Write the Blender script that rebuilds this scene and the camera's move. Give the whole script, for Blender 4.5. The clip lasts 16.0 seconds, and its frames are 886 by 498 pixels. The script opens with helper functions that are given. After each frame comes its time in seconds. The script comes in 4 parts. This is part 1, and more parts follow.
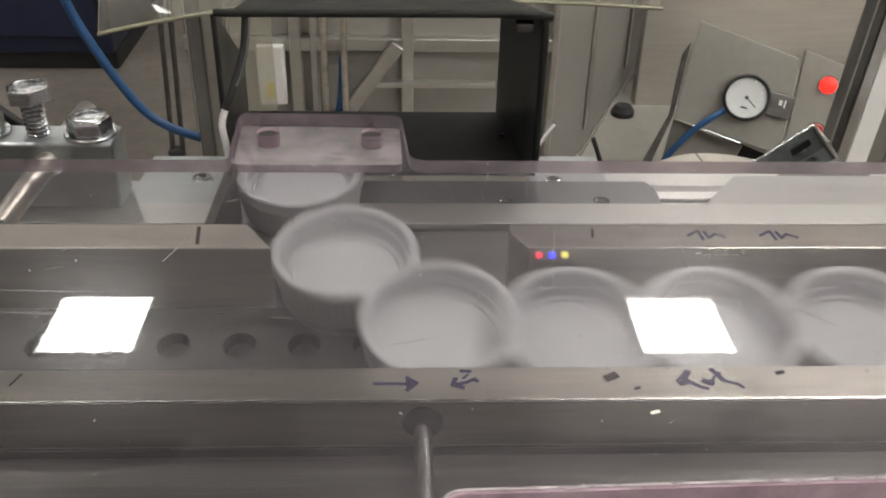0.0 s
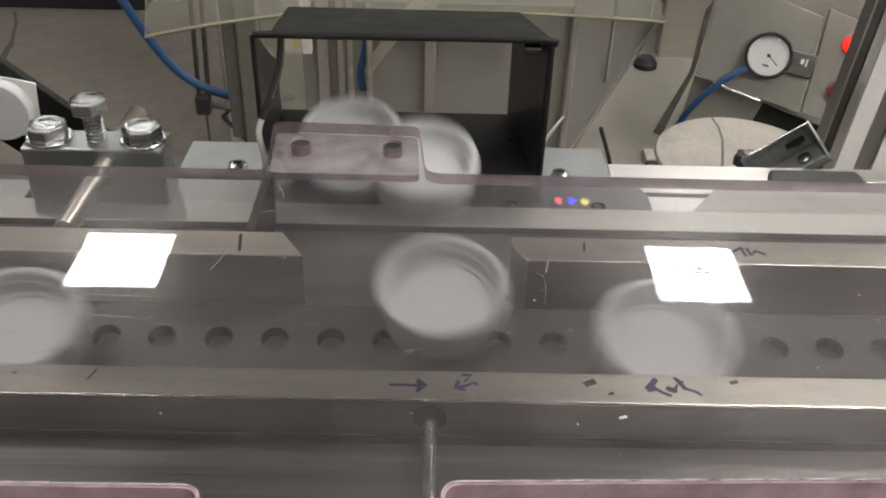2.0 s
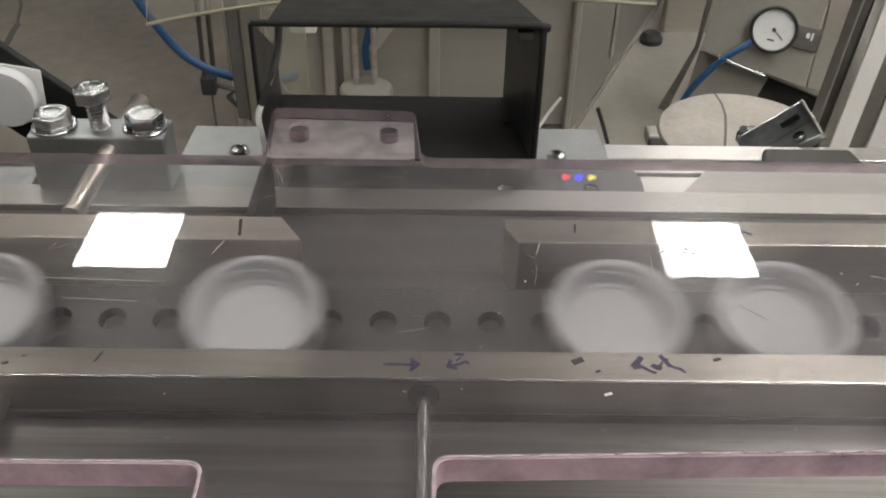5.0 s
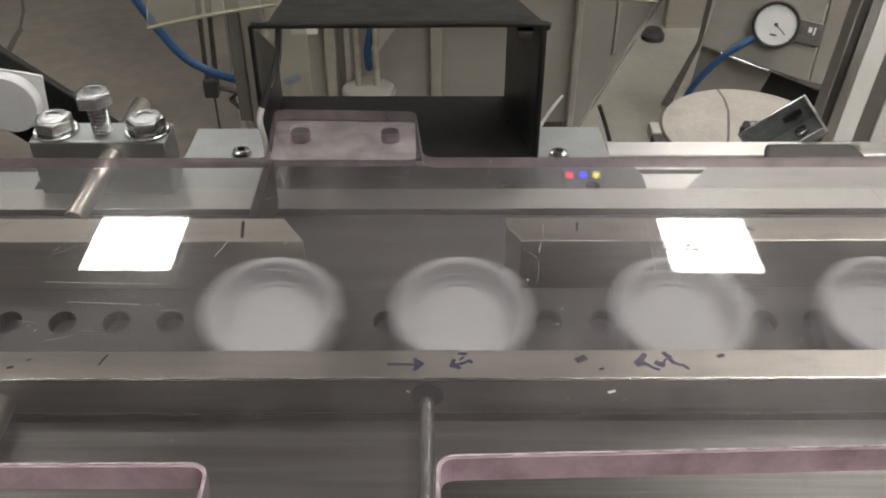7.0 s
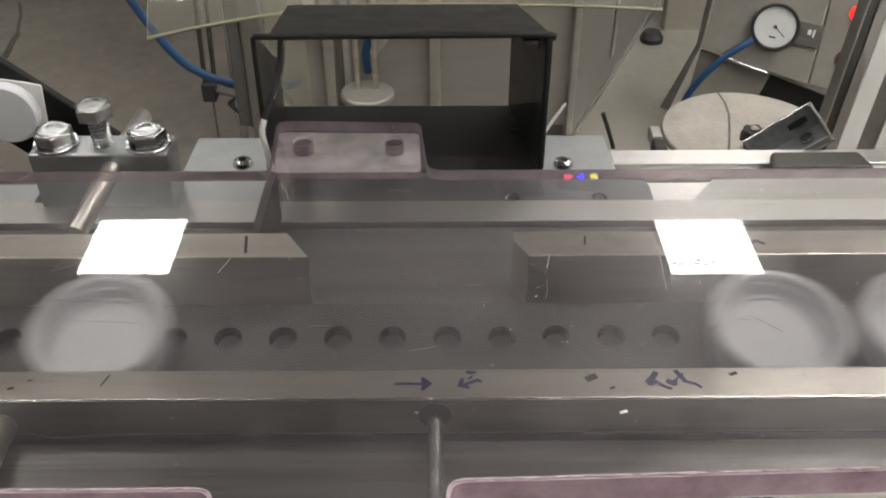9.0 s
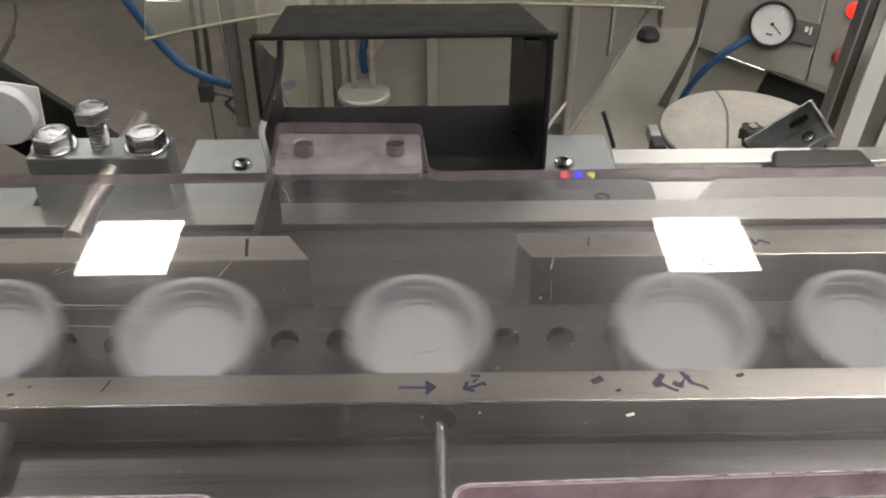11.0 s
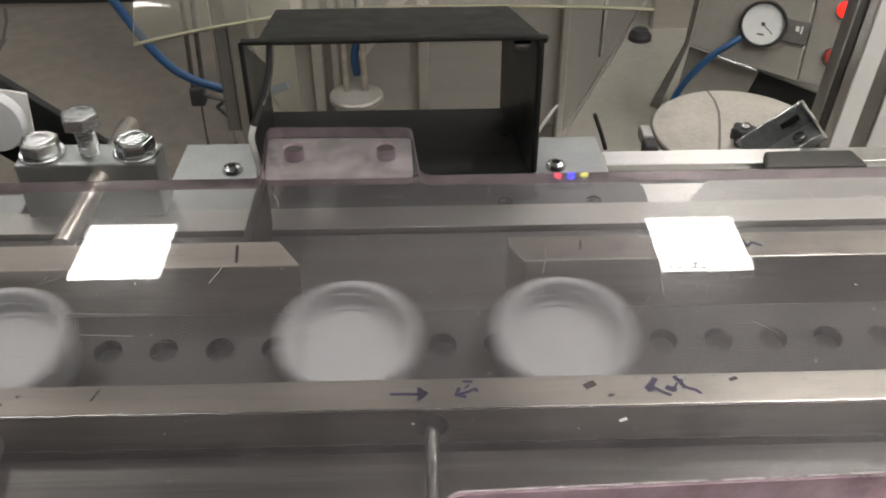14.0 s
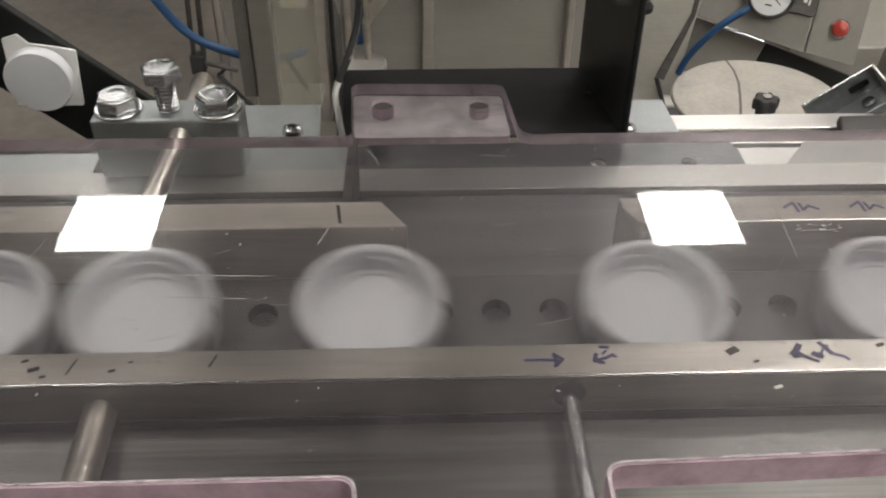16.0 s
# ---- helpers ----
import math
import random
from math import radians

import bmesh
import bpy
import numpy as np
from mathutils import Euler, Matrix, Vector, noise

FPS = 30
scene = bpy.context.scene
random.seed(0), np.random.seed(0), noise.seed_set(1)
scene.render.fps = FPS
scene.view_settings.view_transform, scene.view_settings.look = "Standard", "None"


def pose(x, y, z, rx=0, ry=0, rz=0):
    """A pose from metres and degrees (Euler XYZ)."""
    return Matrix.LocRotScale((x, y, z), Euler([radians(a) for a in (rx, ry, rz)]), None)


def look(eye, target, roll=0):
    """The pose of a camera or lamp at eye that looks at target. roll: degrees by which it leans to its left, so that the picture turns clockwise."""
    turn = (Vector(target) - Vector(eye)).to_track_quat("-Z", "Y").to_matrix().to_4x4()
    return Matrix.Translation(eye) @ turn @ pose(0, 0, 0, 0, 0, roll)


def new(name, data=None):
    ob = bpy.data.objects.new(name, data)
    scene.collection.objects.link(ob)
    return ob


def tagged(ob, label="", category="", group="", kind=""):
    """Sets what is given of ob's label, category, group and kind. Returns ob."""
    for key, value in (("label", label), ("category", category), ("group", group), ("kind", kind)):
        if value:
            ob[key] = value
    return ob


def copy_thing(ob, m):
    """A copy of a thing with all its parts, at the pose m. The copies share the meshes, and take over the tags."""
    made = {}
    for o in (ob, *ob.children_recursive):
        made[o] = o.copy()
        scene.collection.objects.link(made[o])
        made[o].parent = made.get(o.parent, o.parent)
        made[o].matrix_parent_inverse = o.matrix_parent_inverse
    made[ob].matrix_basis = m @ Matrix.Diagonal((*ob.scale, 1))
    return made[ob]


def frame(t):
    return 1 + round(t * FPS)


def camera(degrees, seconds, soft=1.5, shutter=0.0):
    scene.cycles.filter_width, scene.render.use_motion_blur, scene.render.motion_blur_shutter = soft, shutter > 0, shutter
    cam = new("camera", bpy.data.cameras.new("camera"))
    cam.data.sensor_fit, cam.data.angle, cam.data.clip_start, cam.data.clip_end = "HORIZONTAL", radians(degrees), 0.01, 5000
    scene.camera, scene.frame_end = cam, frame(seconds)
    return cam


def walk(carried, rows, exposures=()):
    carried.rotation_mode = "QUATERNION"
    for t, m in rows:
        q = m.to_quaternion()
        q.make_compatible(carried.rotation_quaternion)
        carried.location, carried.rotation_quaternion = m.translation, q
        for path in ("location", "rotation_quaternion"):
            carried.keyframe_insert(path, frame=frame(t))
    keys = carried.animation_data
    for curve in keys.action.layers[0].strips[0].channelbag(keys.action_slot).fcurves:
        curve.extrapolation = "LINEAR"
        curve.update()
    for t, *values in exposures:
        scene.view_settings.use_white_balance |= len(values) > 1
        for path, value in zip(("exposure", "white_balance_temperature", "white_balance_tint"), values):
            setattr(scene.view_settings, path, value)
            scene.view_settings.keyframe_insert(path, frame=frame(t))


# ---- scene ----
cam = camera(50.3, 16.0, soft=1.9, shutter=0.27)
PATH = [
    (0, (0.002, -0.061, 0.159), (0.08, 1.63, -0.906), 1.4),
    (0.5, (0.002, -0.067, 0.187), (0.071, 1.598, -0.92), 1.6),
    (1, (0.006, -0.076, 0.202), (0.062, 1.577, -0.922), 1.6),
    (1.5, (0.008, -0.078, 0.203), (0.055, 1.557, -0.948), 1.7),
    (2, (0.004, -0.084, 0.204), (0.04, 1.536, -0.968), 1.9),
    (2.5, (0.006, -0.086, 0.206), (0.036, 1.523, -0.982), 2.0),
    (3, (0.008, -0.085, 0.208), (0.034, 1.516, -0.99), 1.9),
    (3.5, (0.009, -0.086, 0.209), (0.032, 1.511, -0.996), 1.7),
    (4, (0.008, -0.09, 0.211), (0.03, 1.504, -0.997), 1.5),
    (6.5, (0.011, -0.091, 0.212), (0.022, 1.499, -1.001), 0.3),
    (7, (0.01, -0.091, 0.212), (0.019, 1.5, -1.001), 0.1),
    (7.5, (0.008, -0.092, 0.213), (0.019, 1.498, -1.0), 0.1),
    (8, (0.008, -0.092, 0.215), (0.021, 1.5, -0.996), 0.1),
    (8.5, (0.009, -0.088, 0.214), (0.023, 1.505, -0.995), 0.0),
    (9, (0.007, -0.084, 0.213), (0.02, 1.508, -0.997), -0.0),
    (11.5, (0.005, -0.081, 0.212), (0.026, 1.509, -1.0), -0.3),
    (12, (0.006, -0.081, 0.212), (0.028, 1.509, -1.001), -0.4),
    (12.5, (0.006, -0.081, 0.212), (0.031, 1.51, -1.0), -0.4),
    (13, (0.006, -0.082, 0.213), (0.033, 1.51, -0.997), -0.4),
    (13.5, (0.006, -0.081, 0.214), (0.036, 1.51, -0.997), -0.3),
    (14, (0.006, -0.079, 0.212), (0.038, 1.513, -0.997), -0.4),
    (14.5, (0.005, -0.076, 0.209), (0.043, 1.513, -1.004), -0.4),
    (15, (0.001, -0.074, 0.206), (0.043, 1.512, -1.012), -0.4),
    (15.5, (-0.01, -0.071, 0.202), (0.042, 1.506, -1.026), -0.0),
    (16, (-0.039, -0.068, 0.199), (0.026, 1.489, -1.055), 0.6),
]
walk(cam, [(t, look(eye, target, roll)) for t, eye, target, roll in PATH],
     exposures=[(0.0, 0.16, 6500, 10), (0.4, 0.0, 6500, 10), (16.0, 0.0, 6500, 10)])

# ---- light: a windowless hall under square ceiling panels ----
world = bpy.data.worlds.new("hall")
world.use_nodes = True
world.node_tree.nodes["Background"].inputs[0].default_value = (0.9, 0.88, 0.85, 1)
world.node_tree.nodes["Background"].inputs[1].default_value = 0.03
scene.world = world
scene.view_settings.exposure = 0.0
CEILING = 3.2
PANEL_GLOW = 34.8


# ---- materials ----
def material(name, colour, rough=0.5, metal=0.0, grain=0.0, scale=40.0, stretch=(1, 1, 1), bump=0.0, second=None, spots=0.0):
    """A surface whose colour varies at two scales, with fine relief. stretch: a grain drawn out along an axis."""
    m = bpy.data.materials.new(name)
    m.use_nodes = True
    n, l = m.node_tree.nodes, m.node_tree.links
    b = n["Principled BSDF"]
    b.inputs["Metallic"].default_value = metal
    tc = n.new("ShaderNodeTexCoord")
    mp = n.new("ShaderNodeMapping")
    mp.inputs["Scale"].default_value = stretch
    l.new(tc.outputs["Object"], mp.inputs["Vector"])
    fine, broad = n.new("ShaderNodeTexNoise"), n.new("ShaderNodeTexNoise")
    fine.inputs["Scale"].default_value, fine.inputs["Detail"].default_value = scale * 12, 6
    broad.inputs["Scale"].default_value, broad.inputs["Detail"].default_value = scale, 5
    l.new(mp.outputs[0], fine.inputs["Vector"])
    l.new(mp.outputs[0], broad.inputs["Vector"])
    add = n.new("ShaderNodeMath")
    add.operation = "MULTIPLY_ADD"
    add.inputs[1].default_value = 0.45
    l.new(fine.outputs[0], add.inputs[0])
    l.new(broad.outputs[0], add.inputs[2])
    ramp = n.new("ShaderNodeMapRange")
    ramp.inputs["From Min"].default_value, ramp.inputs["From Max"].default_value = 0.45, 1.0
    l.new(add.outputs[0], ramp.inputs["Value"])
    mix = n.new("ShaderNodeMix")
    mix.data_type = "RGBA"
    dark = second or tuple(c * (1 - grain) for c in colour)
    light = tuple(min(1, c * (1 + grain * 0.6)) for c in colour)
    mix.inputs["A"].default_value, mix.inputs["B"].default_value = (*dark, 1), (*light, 1)
    l.new(ramp.outputs[0], mix.inputs["Factor"])
    out = mix.outputs["Result"]
    if spots:
        v = n.new("ShaderNodeTexNoise")
        v.inputs["Scale"].default_value, v.inputs["Detail"].default_value = scale * 0.6, 8
        l.new(tc.outputs["Object"], v.inputs["Vector"])
        r = n.new("ShaderNodeMapRange")
        r.inputs["From Min"].default_value, r.inputs["From Max"].default_value = 0.58, 0.72
        r.inputs["To Max"].default_value = spots
        l.new(v.outputs[0], r.inputs["Value"])
        stain = n.new("ShaderNodeMix")
        stain.data_type = "RGBA"
        stain.inputs["B"].default_value = (*(c * 0.35 for c in colour), 1)
        l.new(out, stain.inputs["A"])
        l.new(r.outputs[0], stain.inputs["Factor"])
        out = stain.outputs["Result"]
    l.new(out, b.inputs["Base Color"])
    rr = n.new("ShaderNodeMapRange")
    rr.inputs["To Min"].default_value, rr.inputs["To Max"].default_value = max(0.02, rough * 0.75), min(1, rough * 1.3)
    l.new(broad.outputs[0], rr.inputs["Value"])
    l.new(rr.outputs[0], b.inputs["Roughness"])
    if bump:
        bp = n.new("ShaderNodeBump")
        bp.inputs["Strength"].default_value, bp.inputs["Distance"].default_value = bump, 0.0006
        l.new(add.outputs[0], bp.inputs["Height"])
        l.new(bp.outputs[0], b.inputs["Normal"])
    return m


def glow(name, colour, strength):
    m = bpy.data.materials.new(name)
    m.use_nodes = True
    b = m.node_tree.nodes["Principled BSDF"]
    b.inputs["Base Color"].default_value = (*colour, 1)
    b.inputs["Emission Color"].default_value = (*colour, 1)
    b.inputs["Emission Strength"].default_value = strength
    return m


def clear(name, tint, haze, haze_colour, scale, gloss_rough=0.0, ior=1.49, scratches=0.0, mirror=True, spread=(0.55, 1.5), glare=None, halo=0.0):
    """Clear plastic sheet: lets light through, mirrors by Fresnel, with a thin uneven haze of dust and veiling glare.
    """
    m = bpy.data.materials.new(name)
    m.use_nodes = True
    n, l = m.node_tree.nodes, m.node_tree.links
    n.remove(n["Principled BSDF"])
    t, g, d = n.new("ShaderNodeBsdfTransparent"), n.new("ShaderNodeBsdfGlossy"), n.new("ShaderNodeBsdfDiffuse")
    t.inputs[0].default_value = (*tint, 1)
    g.inputs["Roughness"].default_value = gloss_rough
    d.inputs[0].default_value = (*haze_colour, 1)
    tc, no, mr = n.new("ShaderNodeTexCoord"), n.new("ShaderNodeTexNoise"), n.new("ShaderNodeMapRange")
    no.inputs["Scale"].default_value, no.inputs["Detail"].default_value = scale, 7
    no.inputs["Roughness"].default_value = 0.65
    mr.inputs["From Min"].default_value, mr.inputs["From Max"].default_value = 0.3, 0.75
    mr.inputs["To Min"].default_value, mr.inputs["To Max"].default_value = haze * spread[0], haze * spread[1]
    l.new(tc.outputs["Object"], no.inputs["Vector"])
    l.new(no.outputs[0], mr.inputs["Value"])
    if not mirror:
        film = n.new("ShaderNodeMixShader")
        l.new(mr.outputs[0], film.inputs[0])
        l.new(t.outputs[0], film.inputs[1])
        l.new(d.outputs[0], film.inputs[2])
        l.new(film.outputs[0], n["Material Output"].inputs[0])
        return m
    film, mirror, fr = n.new("ShaderNodeMixShader"), n.new("ShaderNodeMixShader"), n.new("ShaderNodeFresnel")
    fr.inputs["IOR"].default_value = ior
    amount = mr.outputs[0]
    if glare:  # haze grows towards +x, painting the glare at the right end into the dust film
        sx, dr, mu = n.new("ShaderNodeSeparateXYZ"), n.new("ShaderNodeMapRange"), n.new("ShaderNodeMath")
        dr.interpolation_type = "SMOOTHSTEP"
        dr.inputs["From Min"].default_value, dr.inputs["From Max"].default_value = -0.12, 0.24
        dr.inputs["To Min"].default_value, dr.inputs["To Max"].default_value = glare
        mu.operation = "MULTIPLY"
        l.new(tc.outputs["Object"], sx.inputs[0])
        l.new(sx.outputs["X"], dr.inputs["Value"])
        l.new(dr.outputs[0], mu.inputs[0])
        l.new(amount, mu.inputs[1])
        amount = mu.outputs[0]
    if scratches:
        mp, wv, th = n.new("ShaderNodeMapping"), n.new("ShaderNodeTexVoronoi"), n.new("ShaderNodeMapRange")
        mp.inputs["Rotation"].default_value = (0, 0, 0.5)
        mp.inputs["Scale"].default_value = (14, 90, 1)
        wv.feature = "DISTANCE_TO_EDGE"
        wv.inputs["Scale"].default_value = 1.0
        th.inputs["From Min"].default_value, th.inputs["From Max"].default_value = 0.0, 0.012
        th.inputs["To Min"].default_value, th.inputs["To Max"].default_value = scratches, 0.0
        l.new(tc.outputs["Object"], mp.inputs["Vector"])
        l.new(mp.outputs[0], wv.inputs["Vector"])
        l.new(wv.outputs["Distance"], th.inputs["Value"])
        ad = n.new("ShaderNodeMath")
        l.new(amount, ad.inputs[0])
        l.new(th.outputs[0], ad.inputs[1])
        amount = ad.outputs[0]
    l.new(amount, film.inputs[0])
    l.new(t.outputs[0], film.inputs[1])
    l.new(d.outputs[0], film.inputs[2])
    l.new(fr.outputs[0], mirror.inputs[0])
    l.new(film.outputs[0], mirror.inputs[1])
    shine = g.outputs[0]
    if halo:  # a dusty face also scatters a little of its mirror image
        soft, both = n.new("ShaderNodeBsdfGlossy"), n.new("ShaderNodeMixShader")
        soft.inputs["Roughness"].default_value = 0.17
        both.inputs[0].default_value = halo
        l.new(g.outputs[0], both.inputs[1])
        l.new(soft.outputs[0], both.inputs[2])
        shine = both.outputs[0]
    l.new(shine, mirror.inputs[2])
    l.new(mirror.outputs[0], n["Material Output"].inputs[0])
    return m


ALONG = (0.06, 1, 1)
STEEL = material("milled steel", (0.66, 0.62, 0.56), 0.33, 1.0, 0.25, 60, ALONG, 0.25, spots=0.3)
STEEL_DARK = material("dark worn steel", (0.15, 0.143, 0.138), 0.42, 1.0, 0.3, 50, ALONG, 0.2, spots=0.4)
DECK = material("brushed deck steel", (0.24, 0.232, 0.222), 0.36, 1.0, 0.5, 75, (0.02, 1, 1), 0.25, spots=0.25)
REAR = material("satin rear deck", (0.36, 0.35, 0.34), 0.4, 0.55, 0.25, 60, ALONG, 0.2, spots=0.2)
BOX_STEEL = material("dull stainless", (0.27, 0.258, 0.235), 0.42, 0.6, 0.14, 5, (1, 1, 14), 0.1, spots=0.2)
# The chute's black coat, lightened for the sheen on its side walls.
SHEEN_COAT = material("black coat with wall sheen", (0.026, 0.027, 0.025), 0.38, 0.0, 0.25, 60, (1, 1, 1), 0.25)
FACE = material("darker rail face", (0.36, 0.34, 0.315), 0.4, 1.0, 0.3, 60, ALONG, 0.25, spots=0.4)
REAR_DECK = material("dark satin deck", (0.17, 0.164, 0.16), 0.4, 0.6, 0.35, 70, (0.02, 1, 1), 0.2, spots=0.2)
# Rail steel made less metallic, so the left rear rail comes out brighter.
RAIL_TOP = material("brighter rail steel", (0.66, 0.615, 0.55), 0.38, 0.65, 0.25, 60, ALONG, 0.25, spots=0.3)
SLIDE = material("dark slide bed", (0.085, 0.083, 0.082), 0.45, 0.3, 0.35, 40, (0.15, 1, 1), 0.2, spots=0.4)
EDGE_ALU = material("dull aluminium", (0.46, 0.45, 0.43), 0.45, 1.0, 0.12, 40, ALONG, 0.12)
DUST = material("grey dust", (0.30, 0.29, 0.28), 0.8, 0.0, 0.2, 200)
SCRATCH = material("pale scratch", (0.33, 0.32, 0.31), 0.6, 0.0, 0.3, 300)
PAD = material("grey-black pad", (0.05, 0.047, 0.044), 0.5, 0.0, 0.3, 60, (1, 1, 1), 0.3)
# White that stands for aluminium faces catching the lamps.
LIT_FACE = material("lit aluminium white", (0.93, 0.92, 0.90), 0.4, 0.0, 0.06, 20)
ALU = material("anodised aluminium", (0.62, 0.61, 0.59), 0.33, 1.0, 0.1, 40, ALONG, 0.12)
ZINC = material("bright zinc", (0.55, 0.56, 0.565), 0.18, 1.0, 0.2, 220, (1, 1, 1), 0.3)
PLATE = material("zinc plated plate", (0.40, 0.42, 0.42), 0.42, 1.0, 0.15, 60, (1, 1, 1), 0.15)
PLATE_DARK = material("dull plated steel", (0.17, 0.178, 0.178), 0.4, 0.9, 0.25, 60, (1, 1, 1), 0.15, spots=0.3)
LABEL = material("yellow label", (0.62, 0.50, 0.06), 0.5, 0.0, 0.1, 60)
SIDE_STEEL = material("darker smudged grey", (0.13, 0.124, 0.115), 0.5, 0.2, 0.3, 12, (1, 1, 1), 0.2, spots=0.3)
BRUSHED = material("brushed stainless", (0.56, 0.53, 0.48), 0.42, 0.7, 0.14, 5, (1, 1, 14), 0.1, spots=0.15)
DISC = material("worn stainless disc", (0.43, 0.41, 0.375), 0.42, 0.85, 0.25, 14, (1, 1, 1), 0.2, spots=0.45)
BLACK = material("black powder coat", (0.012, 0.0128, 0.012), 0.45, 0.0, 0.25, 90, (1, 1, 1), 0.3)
BLACK.node_tree.nodes["Principled BSDF"].inputs["Specular IOR Level"].default_value = 0.25
RUBBER = material("black rubber", (0.025, 0.025, 0.026), 0.6, 0.0, 0.3, 80, (1, 1, 1), 0.3)
CAP = material("white plastic", (0.59, 0.595, 0.61), 0.5, 0.0, 0.04, 60, (1, 1, 1), 0.05)
CONCRETE = material("worn concrete", (0.205, 0.184, 0.158), 0.75, 0.0, 0.36, 2.2, (1, 1, 1), 0.5, spots=0.35)
WALL = material("hall wall", (0.55, 0.53, 0.5), 0.8, 0.0, 0.1, 1.0, (1, 1, 1), 0.2)
WHITE = material("ceiling board", (0.62, 0.61, 0.59), 0.85, 0.0, 0.08, 2.0, (1, 1, 1), 0.2)
NAVY = material("navy paint", (0.012, 0.017, 0.045), 0.4, 0.0, 0.3, 3, (1, 1, 1), 0.1)
GREY = material("grey guard panel", (0.31, 0.297, 0.272), 0.42, 0.35, 0.12, 3, (1, 1, 6), 0.1, spots=0.2)
HOSE = material("blue hose", (0.013, 0.065, 0.17), 0.45, 0.0, 0.15, 30)
INK = material("violet marker ink", (0.06, 0.05, 0.16), 0.6, 0.0, 0.5, 300)
SOOT = material("black marker ink", (0.04, 0.035, 0.035), 0.6, 0.0, 0.4, 300)
DIAL = material("gauge dial", (0.72, 0.73, 0.72), 0.4, 0.0, 0.06, 60)
TAPE = material("white tape", (0.74, 0.74, 0.72), 0.6, 0.0, 0.1, 50, (1, 1, 1), 0.3)
CRACK = material("dirt-filled crack", (0.10, 0.088, 0.076), 0.8, 0.0, 0.3, 30)
PALE_FLOOR = material("paler floor tone", (0.27, 0.255, 0.228), 0.6, 0.0, 0.2, 3, (1, 1, 1), 0.3, spots=0.25)
FLECK = material("pale chip", (0.52, 0.50, 0.46), 0.5, 0.0, 0.2, 200)
PANEL_LIGHT = glow("light panel", (1.0, 0.97, 0.92), PANEL_GLOW)
RED_ON = glow("lit red lens", (1.0, 0.02, 0.012), 1.5)
RED_OFF = material("red lens", (0.42, 0.05, 0.035), 0.3, 0.0, 0.2, 60)
SIGNAL = [glow("red signal", (1, 0.02, 0.06), 20), glow("blue signal", (0.0, 0.004, 1), 55), glow("yellow signal", (1, 0.85, 0.1), 14)]
# The haze ramp along x stands for glare lying over the dust.
SHEET = clear("clear acrylic", (0.84, 0.835, 0.835), 0.062, (0.66, 0.60, 0.63), 18, 0.008, scratches=0.05, spread=(0.4, 1.75), glare=(0.55, 2.0), halo=0.22)
UNDER = clear("inner face", (0.98, 0.98, 0.98), 0.0, (0.5, 0.5, 0.5), 10, mirror=False)
SHEET_EDGE = clear("acrylic edge", (0.80, 0.69, 0.74), 0.55, (0.60, 0.47, 0.535), 30, mirror=False)
SHEET_RIM = clear("worn acrylic rim", (0.85, 0.80, 0.82), 0.4, (0.66, 0.62, 0.63), 200, mirror=False)
FROST = clear("frosted acrylic", (0.9, 0.88, 0.88), 0.72, (0.60, 0.555, 0.565), 60)
# The hood's haze includes a pale veil of reflected light, set as colour.
HOOD = clear("hood plastic", (0.80, 0.79, 0.73), 0.22, (0.50, 0.485, 0.43), 14, 0.03)
GLASS = clear("gauge glass", (0.92, 0.92, 0.92), 0.05, (0.6, 0.6, 0.6), 20, 0.02)
HOOD_EDGE = material("hood plastic edge", (0.27, 0.26, 0.18), 0.3, 0.0, 0.1, 40)


# ---- mesh helpers ----
def part(name, bm, mat, parent=None, label="", smooth=None, bevel=0.0):
    """Links a bmesh as one mesh object, under parent if there is one."""
    if bevel:
        sharp = [e for e in bm.edges if len(e.link_faces) == 2 and e.calc_face_angle(0) > 0.5]
        bmesh.ops.bevel(bm, geom=sharp, offset=bevel, segments=2, affect="EDGES", profile=0.5, clamp_overlap=True)
    me = bpy.data.meshes.new(name)
    bm.to_mesh(me)
    bm.free()
    for m in mat if isinstance(mat, (list, tuple)) else [mat]:
        me.materials.append(m)
    if smooth is not None:
        me.shade_smooth()
        me.set_sharp_from_angle(angle=smooth)
    ob = new(name, me)
    if parent:
        ob.parent = parent
    if label:
        tagged(ob, label)
    return ob


def empty(name, m, label, category, group="", kind=""):
    ob = new(name)
    ob.matrix_world = m
    ob.matrix_basis = m
    return tagged(ob, label, category, group, kind)


def box(x0, x1, y0, y1, z0, z1, bm=None):
    bm = bm or bmesh.new()
    m = Matrix.Translation(((x0 + x1) / 2, (y0 + y1) / 2, (z0 + z1) / 2)) @ Matrix.Diagonal((x1 - x0, y1 - y0, z1 - z0, 1))
    bmesh.ops.create_cube(bm, size=1, matrix=m)
    return bm


def rod(a, b, r, segments=24, bm=None, r2=None):
    bm = bm or bmesh.new()
    a, b = Vector(a), Vector(b)
    m = Matrix.Translation((a + b) / 2) @ (b - a).to_track_quat("Z", "Y").to_matrix().to_4x4()
    bmesh.ops.create_cone(bm, cap_ends=True, segments=segments, radius1=r, radius2=r if r2 is None else r2, depth=(b - a).length, matrix=m)
    return bm


